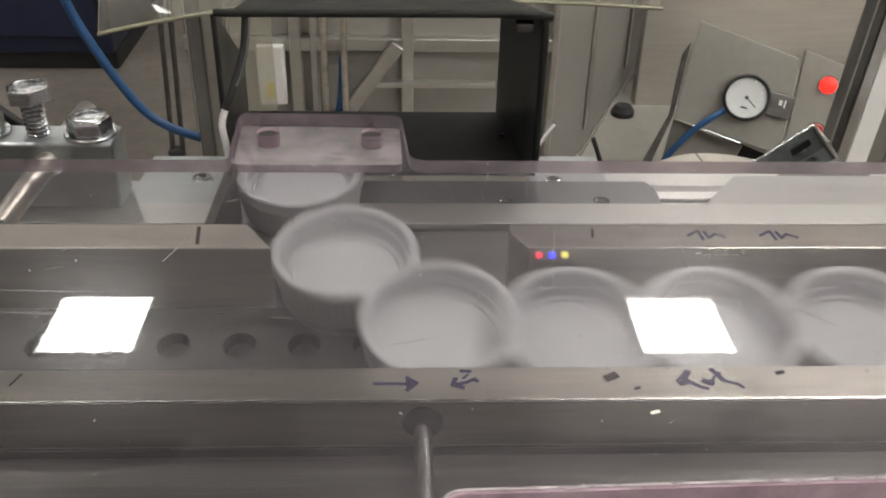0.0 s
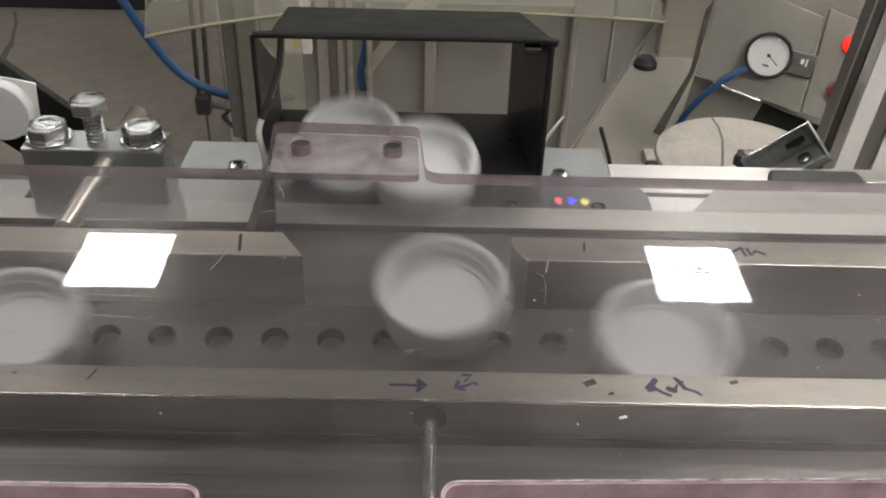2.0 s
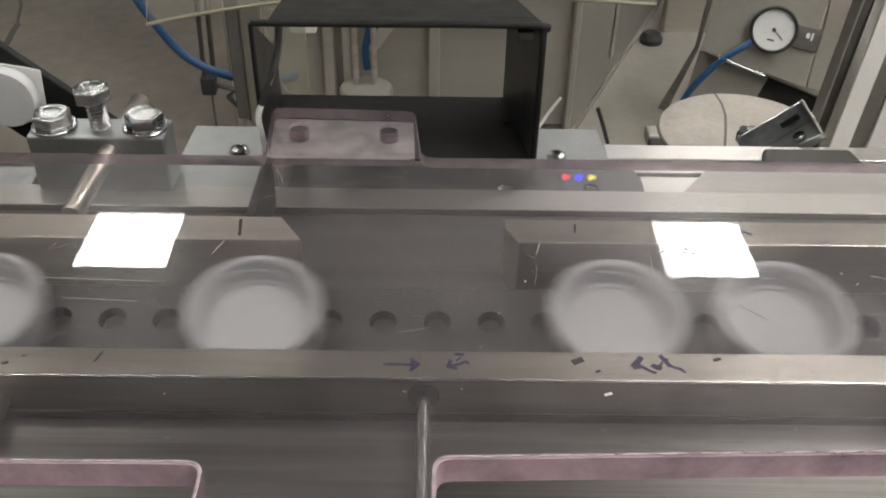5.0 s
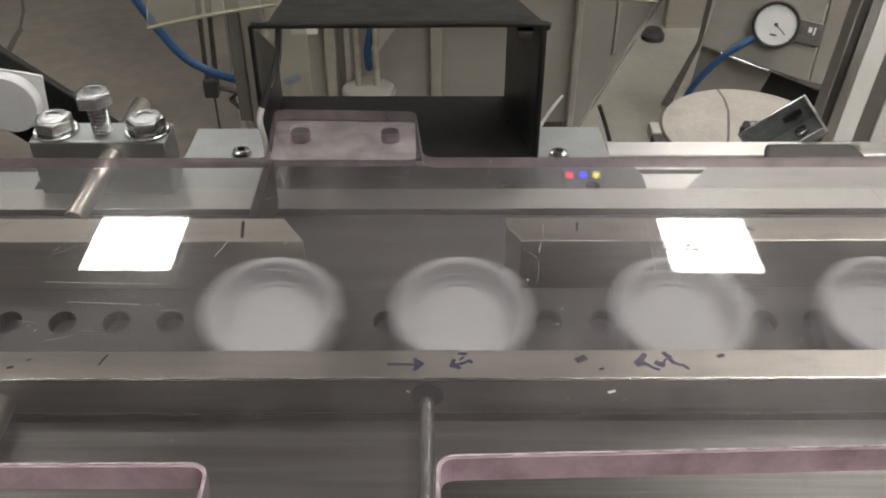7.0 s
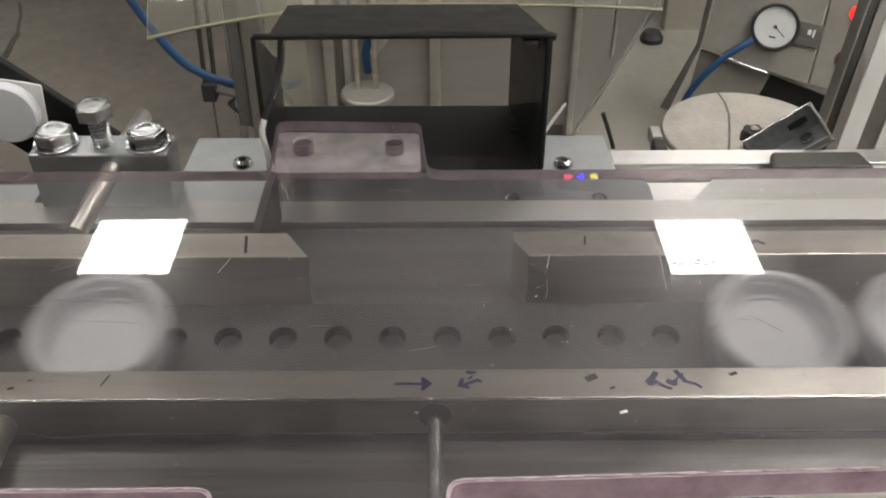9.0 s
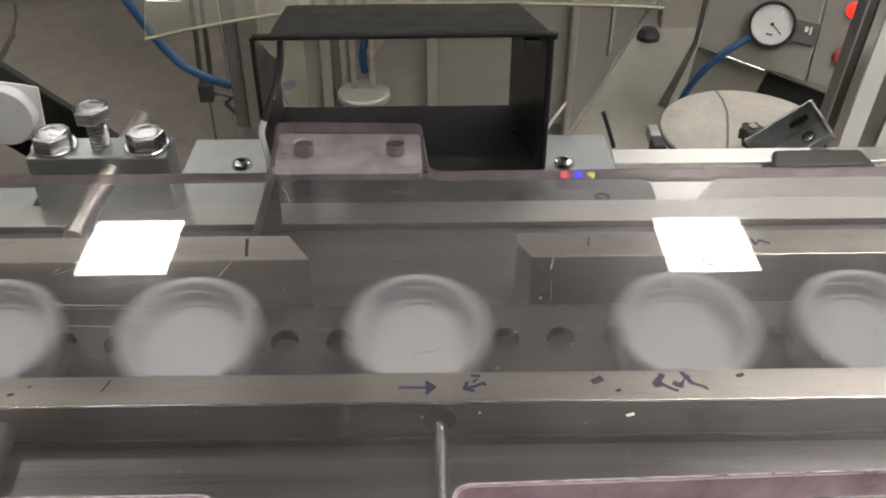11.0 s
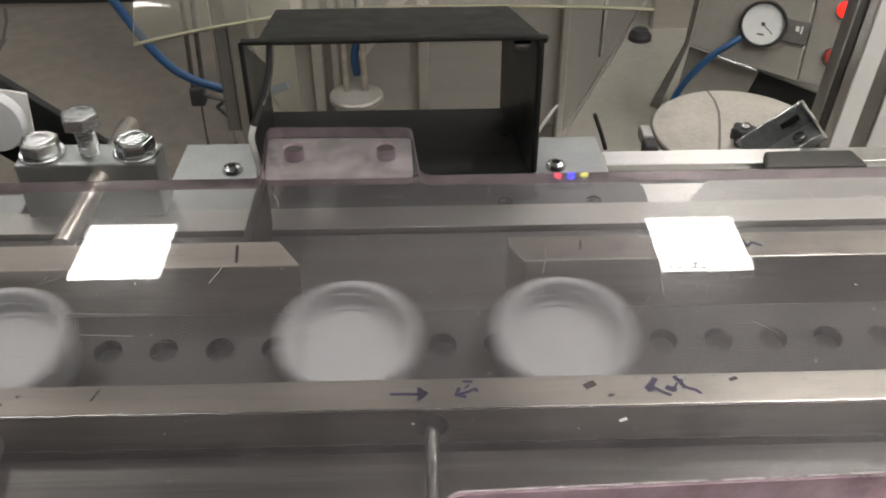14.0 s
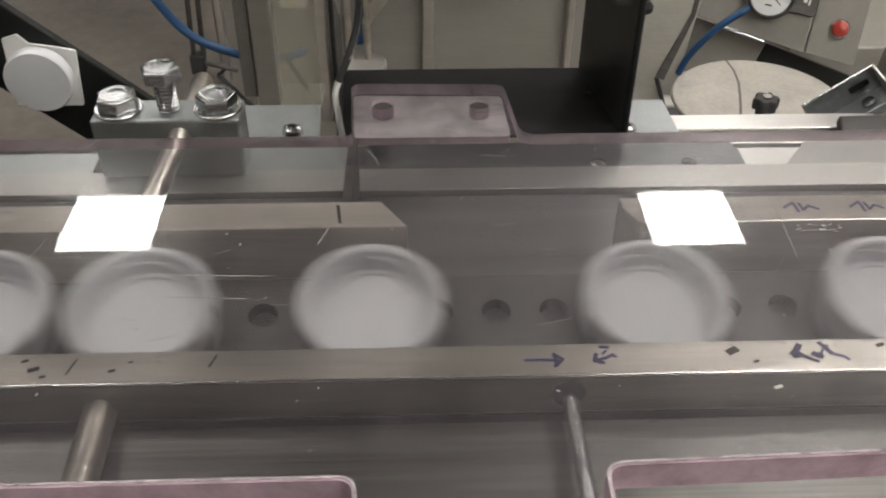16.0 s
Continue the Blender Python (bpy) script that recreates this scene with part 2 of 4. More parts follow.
def prism(points, z0, z1, holes=(), bm=None, under=False):
    """A flat plate with the given outline and holes, between two heights. Side faces take material slot 1."""
    bm = bm or bmesh.new()
    edges = []
    for ring in (points, *holes):
        vs = [bm.verts.new((x, y, z1)) for x, y in ring]
        edges += [bm.edges.new((vs[i], vs[(i + 1) % len(vs)])) for i in range(len(vs))]
    fill = bmesh.ops.triangle_fill(bm, edges=edges, use_beauty=True, normal=(0, 0, 1))
    faces = [f for f in fill["geom"] if isinstance(f, bmesh.types.BMFace)]
    ext = bmesh.ops.extrude_face_region(bm, geom=faces)
    low = [v for v in ext["geom"] if isinstance(v, bmesh.types.BMVert)]
    bmesh.ops.translate(bm, verts=low, vec=(0, 0, z0 - z1))
    bmesh.ops.recalc_face_normals(bm, faces=bm.faces[:])
    for f in bm.faces:
        f.normal_update()
        f.material_index = 1 if abs(f.normal.z) < 0.5 else (2 if f.normal.z < 0 and under else 0)
    return bm


def circle(x, y, r, n=24):
    return [(x + r * math.cos(2 * math.pi * i / n), y + r * math.sin(2 * math.pi * i / n)) for i in range(n)]


def rounded(points, radii, n=6):
    """An outline with its corners rounded, each by its own radius."""
    out = []
    for i, p in enumerate(points):
        r = radii[i] if isinstance(radii, (list, tuple)) else radii
        p = Vector(p)
        a, b = Vector(points[i - 1]) - p, Vector(points[(i + 1) % len(points)]) - p
        if r <= 0:
            out.append(tuple(p))
            continue
        a.normalize(), b.normalize()
        half = a.angle(b) / 2
        reach = r / math.tan(half)
        s, e = p + a * reach, p + b * reach
        for k in range(n + 1):
            t = k / n
            q = s.lerp(p, t).lerp(p.lerp(e, t), t)
            out.append(tuple(q))
    return out


def tube(points, r, bm=None, segments=12):
    """A round hose or wire along a smooth line through the points."""
    bm = bm or bmesh.new()
    P = [Vector(p) for p in points]
    line = []
    for i in range(len(P) - 1):
        p0, p1, p2, p3 = P[max(i - 1, 0)], P[i], P[i + 1], P[min(i + 2, len(P) - 1)]
        for k in range(8):
            t = k / 8
            line.append(0.5 * ((2 * p1) + (p2 - p0) * t + (2 * p0 - 5 * p1 + 4 * p2 - p3) * t * t + (3 * p1 - p0 - 3 * p2 + p3) * t ** 3))
    line.append(P[-1])
    rings = []
    for i, p in enumerate(line):
        d = (line[min(i + 1, len(line) - 1)] - line[max(i - 1, 0)]).normalized()
        side = d.orthogonal().normalized() if i == 0 else (last - d * last.dot(d)).normalized()
        last = side
        up = d.cross(side)
        rings.append([bm.verts.new(p + r * (side * math.cos(a) + up * math.sin(a))) for a in [2 * math.pi * j / segments for j in range(segments)]])
    for a, b in zip(rings, rings[1:]):
        for j in range(segments):
            bm.faces.new((a[j], a[(j + 1) % segments], b[(j + 1) % segments], b[j]))
    bm.faces.new(rings[0][::-1])
    bm.faces.new(rings[-1])
    return bm


def lathe(profile, n=48, bm=None, ends=True):
    """A turned body round z from (radius, height) pairs."""
    bm = bm or bmesh.new()
    rings = [[bm.verts.new((r * math.cos(2 * math.pi * j / n), r * math.sin(2 * math.pi * j / n), z)) for j in range(n)] for r, z in profile]
    for a, b in zip(rings, rings[1:]):
        for j in range(n):
            bm.faces.new((a[j], a[(j + 1) % n], b[(j + 1) % n], b[j]))
    if ends:
        bm.faces.new(rings[0][::-1])
        bm.faces.new(rings[-1])
    bmesh.ops.recalc_face_normals(bm, faces=bm.faces[:])
    return bm


def structure(name, bm, mat, label, bevel=0.0, smooth=None):
    return tagged(part(name, bm, mat, None, "", smooth, bevel), label, "", "", "structure")


# ---- the hall ----
FLOOR = -1.0
structure("floor", box(-7, 7, -4, 9, FLOOR - 0.1, FLOOR), CONCRETE, "worn grey-brown concrete factory floor with cracks")
structure("ceiling", box(-7, 7, -4, 9, CEILING + 0.02, CEILING + 0.12), WHITE, "pale board ceiling of the factory hall")
structure("wall_north", box(-7, 7, 9, 9.15, FLOOR, CEILING + 0.02), WALL, "plain pale wall of the factory hall")
structure("wall_south", box(-7, 7, -4.15, -4, FLOOR, CEILING + 0.02), WALL, "plain pale wall of the factory hall")
structure("wall_west", box(-7.15, -7, -4, 9, FLOOR, CEILING + 0.02), WALL, "plain pale wall of the factory hall")
structure("wall_east", box(7, 7.15, -4, 9, FLOOR, CEILING + 0.02), WALL, "plain pale wall of the factory hall")


def ceiling_lights():
    # First two are mirrored in the cover; the rest are unseen, added for brightness.
    for x, y in ((-1.80, 4.42), (1.62, 4.39), (-1.80, 1.45), (1.62, 2.2), (-1.80, -0.4), (1.62, -0.4), (1.62, -2.0), (3.3, 2.2), (3.3, -0.4), (3.3, -2.0), (1.62, -3.6), (3.3, -3.6), (1.62, 0.6), (5.0, 4.39), (5.0, -2.0)):
        lamp = empty("ceiling_light", pose(x, y, CEILING), "square white glowing ceiling light panel in a metal frame", "ceiling light", "ceiling lights")
        part("diffuser", box(-0.268, 0.268, -0.268, 0.268, -0.012, -0.004), PANEL_LIGHT, lamp, "glowing white diffuser")
        outer = [(-0.3, -0.3), (0.3, -0.3), (0.3, 0.3), (-0.3, 0.3)]
        inner = [(-0.269, -0.269), (0.269, -0.269), (0.269, 0.269), (-0.269, 0.269)]
        part("frame", prism(outer, -0.016, 0.02, [inner]), ALU, lamp)


def signal_lamps():
    lamp = empty("signal_light", pose(0.945, 5.07, CEILING), "row of red, blue and yellow signal lights", "signal light")
    part("housing", box(-0.14, 0.14, -0.03, 0.03, -0.06, 0.02), BLACK, lamp)
    for x, m, c in zip((-0.085, 0.0, 0.085), SIGNAL, ("red", "blue", "yellow")):
        part("lens", rod((x, 0, -0.062), (x, 0, -0.078), 0.026), m, lamp, "lit " + c + " signal lens")


ceiling_lights()
signal_lamps()


# ---- the cap line ----
LINE_END = 0.5
SLIDE_Z = -0.026
CAP_Y, BED_Z, TILT = 0.1675, -0.0276, 11.0  # the slide leans towards the front rail


def rails():
    front = empty("front_rail", pose(0, 0, 0), "worn milled steel front guide rail with marker notes", "guide rail")
    outer = box(-LINE_END, LINE_END, 0.120, 0.133, -0.016, 0.0)
    # The front face takes a darker steel than the other faces.
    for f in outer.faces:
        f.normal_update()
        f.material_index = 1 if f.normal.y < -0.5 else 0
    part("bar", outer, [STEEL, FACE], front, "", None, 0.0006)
    # Thin bright tube: draws the highlight along the worn, chipped edge.
    part("edge_highlight", tube([(-LINE_END, 0.1203, -0.0004), (-0.2, 0.1203, -0.00045), (-0.12, 0.1203, -0.0004), (0.0, 0.1203, -0.0005), (0.12, 0.1203, -0.0007), (LINE_END, 0.1203, -0.0007)], 0.0005), ZINC, front, "bright worn edge with its highlight", 0.6)
    part("bore", rod((0.0062, 0.1198, -0.0075), (0.0062, 0.1215, -0.0075), 0.0052, 32), RUBBER, front, "dark bore for the air nozzle")
    for name, ends, label in (("rear_rail", [(-LINE_END, 0.192), (-0.0405, 0.192), (-0.050, 0.207), (-LINE_END, 0.207)], "worn steel rear guide rail with a chamfered end"),
                              ("rear_rail", [(0.041, 0.192), (LINE_END, 0.192), (LINE_END, 0.207), (0.036, 0.207), (0.036, 0.2015)], "worn steel rear guide rail with marker notes")):
        ob = part(name, prism(ends, SLIDE_Z, 0.0), RAIL_TOP if ends[0][0] < 0 else STEEL, None, "", None, 0.0005)
        tagged(ob, label, "guide rail", "rear guide rails")
    return front


def stroke(bm, pts, w, z=0.0):
    """A flat pen stroke along a line of points, a tenth of a millimetre high."""
    for (x0, y0), (x1, y1) in zip(pts, pts[1:]):
        d = Vector((x1 - x0, y1 - y0))
        n = Vector((-d.y, d.x)).normalized() * w / 2
        e = d.normalized() * w * 0.3
        q = [(x0 - e.x + n.x, y0 - e.y + n.y), (x0 - e.x - n.x, y0 - e.y - n.y), (x1 + e.x - n.x, y1 + e.y - n.y), (x1 + e.x + n.x, y1 + e.y + n.y)]
        lo, hi = [bm.verts.new((x, y, z)) for x, y in q], [bm.verts.new((x, y, z + 0.00012)) for x, y in q]
        bm.faces.new(hi)
        for i in range(4):
            bm.faces.new((lo[i], lo[(i + 1) % 4], hi[(i + 1) % 4], hi[i]))
    return bm


def marks(front):
    z = 0.00005
    arrow = stroke(bmesh.new(), [(-0.0063, 0.1263), (-0.002, 0.1263), (0.0025, 0.1261)], 0.0010, z)
    stroke(arrow, [(0.0022, 0.1286), (0.0046, 0.1264), (0.0022, 0.1237)], 0.0012, z)
    stroke(arrow, [(0.0026, 0.1278), (0.0028, 0.1245)], 0.0014, z)
    part("arrow_mark", arrow, INK, front, "violet marker arrow")
    small = stroke(bmesh.new(), [(0.0142, 0.1256), (0.0175, 0.1266), (0.0198, 0.1279), (0.0204, 0.1270)], 0.0011, z)
    stroke(small, [(0.0148, 0.1282), (0.0140, 0.1256), (0.0166, 0.1246)], 0.0013, z)
    stroke(small, [(0.0164, 0.1312), (0.0188, 0.1310)], 0.0011, z)
    stroke(small, [(0.0180, 0.1296), (0.0168, 0.1283)], 0.0007, z)
    part("scribble", small, INK, front, "violet marker scribble")
    word = stroke(bmesh.new(), [(0.0733, 0.1266), (0.0749, 0.1284), (0.0763, 0.1304)], 0.0019, z)
    stroke(word, [(0.0735, 0.1258), (0.0752, 0.1263)], 0.0016, z)
    stroke(word, [(0.0750, 0.1274), (0.0772, 0.1252), (0.0785, 0.1242), (0.0799, 0.1236)], 0.0011, z)
    stroke(word, [(0.0796, 0.1268), (0.0805, 0.1262), (0.0818, 0.1262)], 0.0019, z)
    stroke(word, [(0.0800, 0.1258), (0.0815, 0.1252)], 0.0010, z)
    stroke(word, [(0.0818, 0.1266), (0.0829, 0.1284)], 0.0008, z)
    stroke(word, [(0.0828, 0.1312), (0.0838, 0.1294), (0.0850, 0.1268)], 0.0015, z)
    stroke(word, [(0.0842, 0.1290), (0.0847, 0.1300)], 0.0010, z)
    stroke(word, [(0.0850, 0.1268), (0.0868, 0.1259), (0.0882, 0.1255), (0.0893, 0.1240)], 0.0010, z)
    part("scribble", word, INK, front, "violet marker scribble")
    spot = stroke(bmesh.new(), [(0.0545, 0.1280), (0.0568, 0.1292)], 0.0024, z)
    part("stain", spot, SOOT, front, "dark smudge")
    for x, y, w in ((0.061, 0.1238, 0.0009), (0.100, 0.1296, 0.0013), (-0.127, 0.1250, 0.0010), (-0.122, 0.1285, 0.0006), (-0.150, 0.126, 0.0016), (-0.1462, 0.1232, 0.0009), (-0.153, 0.1296, 0.001)):
        part("stain", stroke(bmesh.new(), [(x, y), (x + w * 1.4, y + w * 0.5)], w, z), SOOT, front, "dark speck")
    for x0, y0, x1, y1 in ((-0.139, 0.1242, -0.1375, 0.130), (-0.0985, 0.1262, -0.097, 0.1308)):
        part("scratch", stroke(bmesh.new(), [(x0, y0), (x1, y1)], 0.0005, z), SOOT, front, "dark scribed line")
    chip = stroke(bmesh.new(), [(0.0612, 0.1086), (0.0630, 0.1092)], 0.0010, 0.0054)
    tagged(part("plastic_chip", chip, FLECK), "small pale plastic chip lying on the clear cover", "chip")
    back = stroke(bmesh.new(), [(-0.0640, 0.1945), (-0.0652, 0.2045)], 0.0012, z)
    tagged(part("rail_mark", back, SOOT), "dark scribed index line on the rear rail", "mark")
    for i, x in enumerate((0.094, 0.118)):
        w = stroke(bmesh.new(), [(x, 0.1995), (x + 0.004, 0.2025), (x + 0.0045, 0.197)], 0.0011, z)
        stroke(w, [(x + 0.006, 0.202), (x + 0.0065, 0.198), (x + 0.009, 0.2005), (x + 0.012, 0.1985)], 0.0011, z)
        tagged(part("rail_mark", w, INK), "violet marker scribble on the rear rail", "mark")
    w = stroke(bmesh.new(), [(0.0625, 0.1985), (0.0632, 0.2035)], 0.0008, z)
    tagged(part("rail_mark", w, SOOT), "dark scribed line on the rear rail", "mark")


def bed():
    # front deck below the front rail
    structure("front_deck", box(-LINE_END, LINE_END, -0.16, 0.1172, -0.034, -0.016), DECK, "brushed steel machine deck in front of the rail", 0.0008)
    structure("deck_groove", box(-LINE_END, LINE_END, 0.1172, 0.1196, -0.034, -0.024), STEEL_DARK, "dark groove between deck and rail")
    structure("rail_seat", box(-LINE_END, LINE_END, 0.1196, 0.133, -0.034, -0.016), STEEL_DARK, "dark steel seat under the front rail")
    table = empty("machine_table", pose(0.35, 0.1, FLOOR), "dark steel machine table carrying the cap line", "machine table")
    part("table_plate", box(-0.83, 0.95, -0.25, 0.146, 0.90, 0.959), STEEL_DARK, table, "", None, 0.003)
    for x in (-0.79, 0.91):
        for y in (-0.21, 0.10):
            part("leg", box(x - 0.03, x + 0.03, y - 0.03, y + 0.03, 0.0, 0.90), STEEL_DARK, table, "", None, 0.003)
    # slide with its row of countersunk air holes
    holes = [(-0.4585 + 0.0204 * i, 0.0087) for i in range(46)]
    deck = prism([(-LINE_END, -0.0349), (1.25, -0.0349), (1.25, 0.0248), (-LINE_END, 0.0248)], -0.005, 0.0, [circle(x, y, 0.0052, 16) for x, y in holes])
    ob = part("slide_bed", deck, [SLIDE, SLIDE], None)
    ob.matrix_basis = pose(0, CAP_Y, BED_Z, TILT, 0, 0)
    tagged(ob, "dark worn slide bed with a row of round air holes", "", "", "structure")
    for x, y in holes:
        p = part("air_hole", lathe([(0.0052, -0.0002), (0.0046, -0.0045), (0.0004, -0.0048)], 16, None, False), RUBBER, ob)
        p.location = (x, y, 0)
    # floor behind the line, where rejected caps slide out
    structure("rear_deck", box(-LINE_END, LINE_END, 0.192, 0.2465, -0.034, SLIDE_Z - 0.0004), REAR_DECK, "dark satin steel deck behind the rear rails", 0.0004)
    strip = box(-LINE_END, LINE_END, 0.247, 0.2628, -0.040, -0.0235)
    structure("rear_strip", strip, EDGE_ALU, "aluminium edge strip along the rear of the line", 0.0004)
    bar = prism([(-0.058, 0.2632), (0.104, 0.2632), (0.104, 0.276), (0.101, 0.283), (-0.058, 0.283)], -0.040, -0.0245, [circle(0.041, 0.2665, 0.0034, 20), circle(0.080, 0.2665, 0.0034, 20)])
    mount = tagged(part("mounting_bar", bar, [PLATE_DARK, PLATE_DARK], None, "", None), "dark grey zinc-plated mounting bar with threaded holes", "bar")
    for x in (0.041, 0.080):
        th = bmesh.new()
        for k in range(5):
            z = -0.0255 - 0.0016 * k
            lathe([(0.0033, z), (0.0028, z - 0.0008), (0.0033, z - 0.0016)], 20, th, False)
        part("thread", th, ZINC, mount, "bright screw thread").location = (x, 0.2665, 0)
        part("hole_bottom", rod((x, 0.2665, -0.0338), (x, 0.2665, -0.0345), 0.0032, 20), RUBBER, mount, "dark bottom of the hole")
    tagged(part("side_plate", prism([(-0.116, 0.2632), (-0.0645, 0.2632), (-0.0645, 0.283), (-0.116, 0.283)], -0.040, -0.0245), [PLATE, PLATE], None, "", None, 0.0006), "pale zinc-plated side plate beside the clamp block", "plate")
    dark = prism([(0.121, 0.2632), (LINE_END, 0.2632), (LINE_END, 0.288), (0.140, 0.288)], -0.040, -0.0240)
    tagged(part("side_plate", dark, [REAR, REAR], None, "", None, 0.0006), "satin grey steel side plate with a slanted end", "plate")
    left = prism([(-LINE_END, 0.2632), (-0.172, 0.2632), (-0.172, 0.279), (-LINE_END, 0.279)], -0.040, -0.0245)
    tagged(part("side_plate", left, [PLATE, PLATE], None, "", None, 0.0006), "grey zinc-plated side plate behind the line", "plate")


def nozzle():
    ob = empty("air_nozzle", pose(0.0062, 0.122, -0.0075), "thin steel air nozzle tube entering the front rail", "nozzle")
    part("tube", rod((0, 0.0, 0), (0.0012, -0.27, 0.0), 0.0024), ZINC, ob, "", 0.6)
    part("collar", rod((0.0009, -0.21, 0), (0.0010, -0.225, 0), 0.0045, 6), ZINC, ob)
    bar = part("guide_rod", rod((-0.1305, 0.120, -0.0108), (-0.1235, -0.14, -0.0108), 0.0048, 32), STEEL, None, "", 0.6)
    tagged(bar, "round bright steel rod in front of the rail", "rod")


def cover():
    """The clear cover over the line, with a rear tongue and two front openings."""
    outline = rounded([(-0.42, -0.06), (0.42, -0.06), (0.42, 0.2425), (0.0035, 0.2425), (0.0000, 0.2815), (-0.0635, 0.2835), (-0.0615, 0.2425), (-0.42, 0.2425)],
                      [0.004, 0.004, 0.004, 0.007, 0.005, 0.005, 0.003, 0.004])
    def opening(side, d):
        """The outline of a front opening, drawn in by d."""
        if side < 0:
            return rounded([(-0.36 + d, d), (-0.0535 - d, d), (-0.0535 - d, 0.0822 - d), (-0.36 + d, 0.0815 - d)], 0.006 - d)
        return rounded([(0.0090 + d, d), (0.36 - d, d), (0.36 - d, 0.0940 - d), (0.0090 + d, 0.0846 - d)], 0.006 - d)

    left, right = opening(-1, 0.0), opening(1, 0.0)
    ob = empty("clear_cover", pose(0, 0, 0), "scratched clear acrylic cover sheet over the cap line", "cover")
    holes = [circle(-0.0500, 0.266, 0.0043), circle(-0.011, 0.2655, 0.0040)]
    sheet = part("sheet", prism(outline, 0.0004, 0.0054, [left, right, *holes], under=True), [SHEET, SHEET_EDGE, UNDER], ob, "clear dusty acrylic sheet")
    strip = rounded([(-0.0612, 0.2490), (0.0006, 0.2490), (-0.0006, 0.2808), (-0.0628, 0.2826)], 0.003)
    pad = part("mounting_pad", prism(strip, -0.0030, 0.0002, holes, under=True), [FROST, SHEET_EDGE, UNDER], ob, "frosted acrylic mounting pad with two screw holes")
    pad.visible_shadow = False
    for side in (-1, 1):
        part("edge_band", prism(opening(side, 0.0003), -0.0042, 0.0052, [opening(side, 0.0014)]), SHEET_EDGE, ob, "mauve tinted polished edge")
        part("edge_rim", prism(opening(side, 0.0002), 0.0055, 0.0058, [opening(side, 0.0009)]), SHEET_RIM, ob, "pale worn top edge")
    for x, y in ((-0.0500, 0.266), (-0.011, 0.2655)):
        part("screw_hole", lathe([(0.0041, 0.0040), (0.0038, 0.0032), (0.0003, 0.0030)], 20), PAD, ob, "dark screw hole").location = (x, y, 0)
    for x0, y0, x1, y1, w in ((-0.126, 0.1615, -0.083, 0.1600, 0.00022), (-0.070, 0.176, -0.066, 0.190, 0.00025), (0.086, 0.165, 0.087, 0.200, 0.00018), (-0.055, 0.232, -0.051, 0.222, 0.0003), (-0.028, 0.247, -0.018, 0.2435, 0.00025), (-0.115, 0.151, -0.090, 0.1495, 0.00025), (0.046, 0.178, 0.049, 0.196, 0.00025)):
        part("scratch", stroke(bmesh.new(), [(x0, y0), ((x0 + x1) / 2 + 0.0006, (y0 + y1) / 2), (x1, y1)], w, 0.0054), SCRATCH, ob, "fine pale scratch")
    rng, dust = random.Random(4), bmesh.new()
    for k in range(70):
        x, y, a, w = rng.uniform(-0.2, 0.2), rng.uniform(0.125, 0.238), rng.gauss(1.5, 0.5) if k % 2 else rng.gauss(0.1, 0.3), rng.uniform(0.003, 0.012)
        stroke(dust, [(x, y), (x + w * 0.5 * math.cos(a) + 0.0004, y + w * 0.5 * math.sin(a)), (x + w * math.cos(a), y + w * math.sin(a))], 0.00009, 0.0054)
    for k in range(260):
        x, y, a, w = rng.uniform(-0.2, 0.2), rng.uniform(0.085, 0.24), rng.uniform(0, 3.1), rng.choice((0.0002, 0.0003, 0.0003, 0.0005))
        stroke(dust, [(x, y), (x + w * 1.5 * math.cos(a), y + w * 1.5 * math.sin(a))], w, 0.0054)
    for k in range(26):
        x, y, a = rng.uniform(0.090, 0.106), rng.uniform(0.1785, 0.183), rng.uniform(-0.4, 0.4)
        stroke(dust, [(x, y), (x + 0.0012, y + 0.0012 * math.sin(a))], 0.0004, 0.0054)
    tagged(part("dust_specks", dust, DUST), "fine dust specks and hairline scratches on the clear cover", "dust", "", "stuff")
    side = prism([(-0.0640, 0.207), (-0.0608, 0.207), (-0.0600, 0.2500), (-0.0632, 0.2500)], -0.0235, 0.0)
    guide = part("side_guide", side, STEEL_DARK, None)
    tagged(guide, "upright dark guide plate beside the reject opening", "plate")


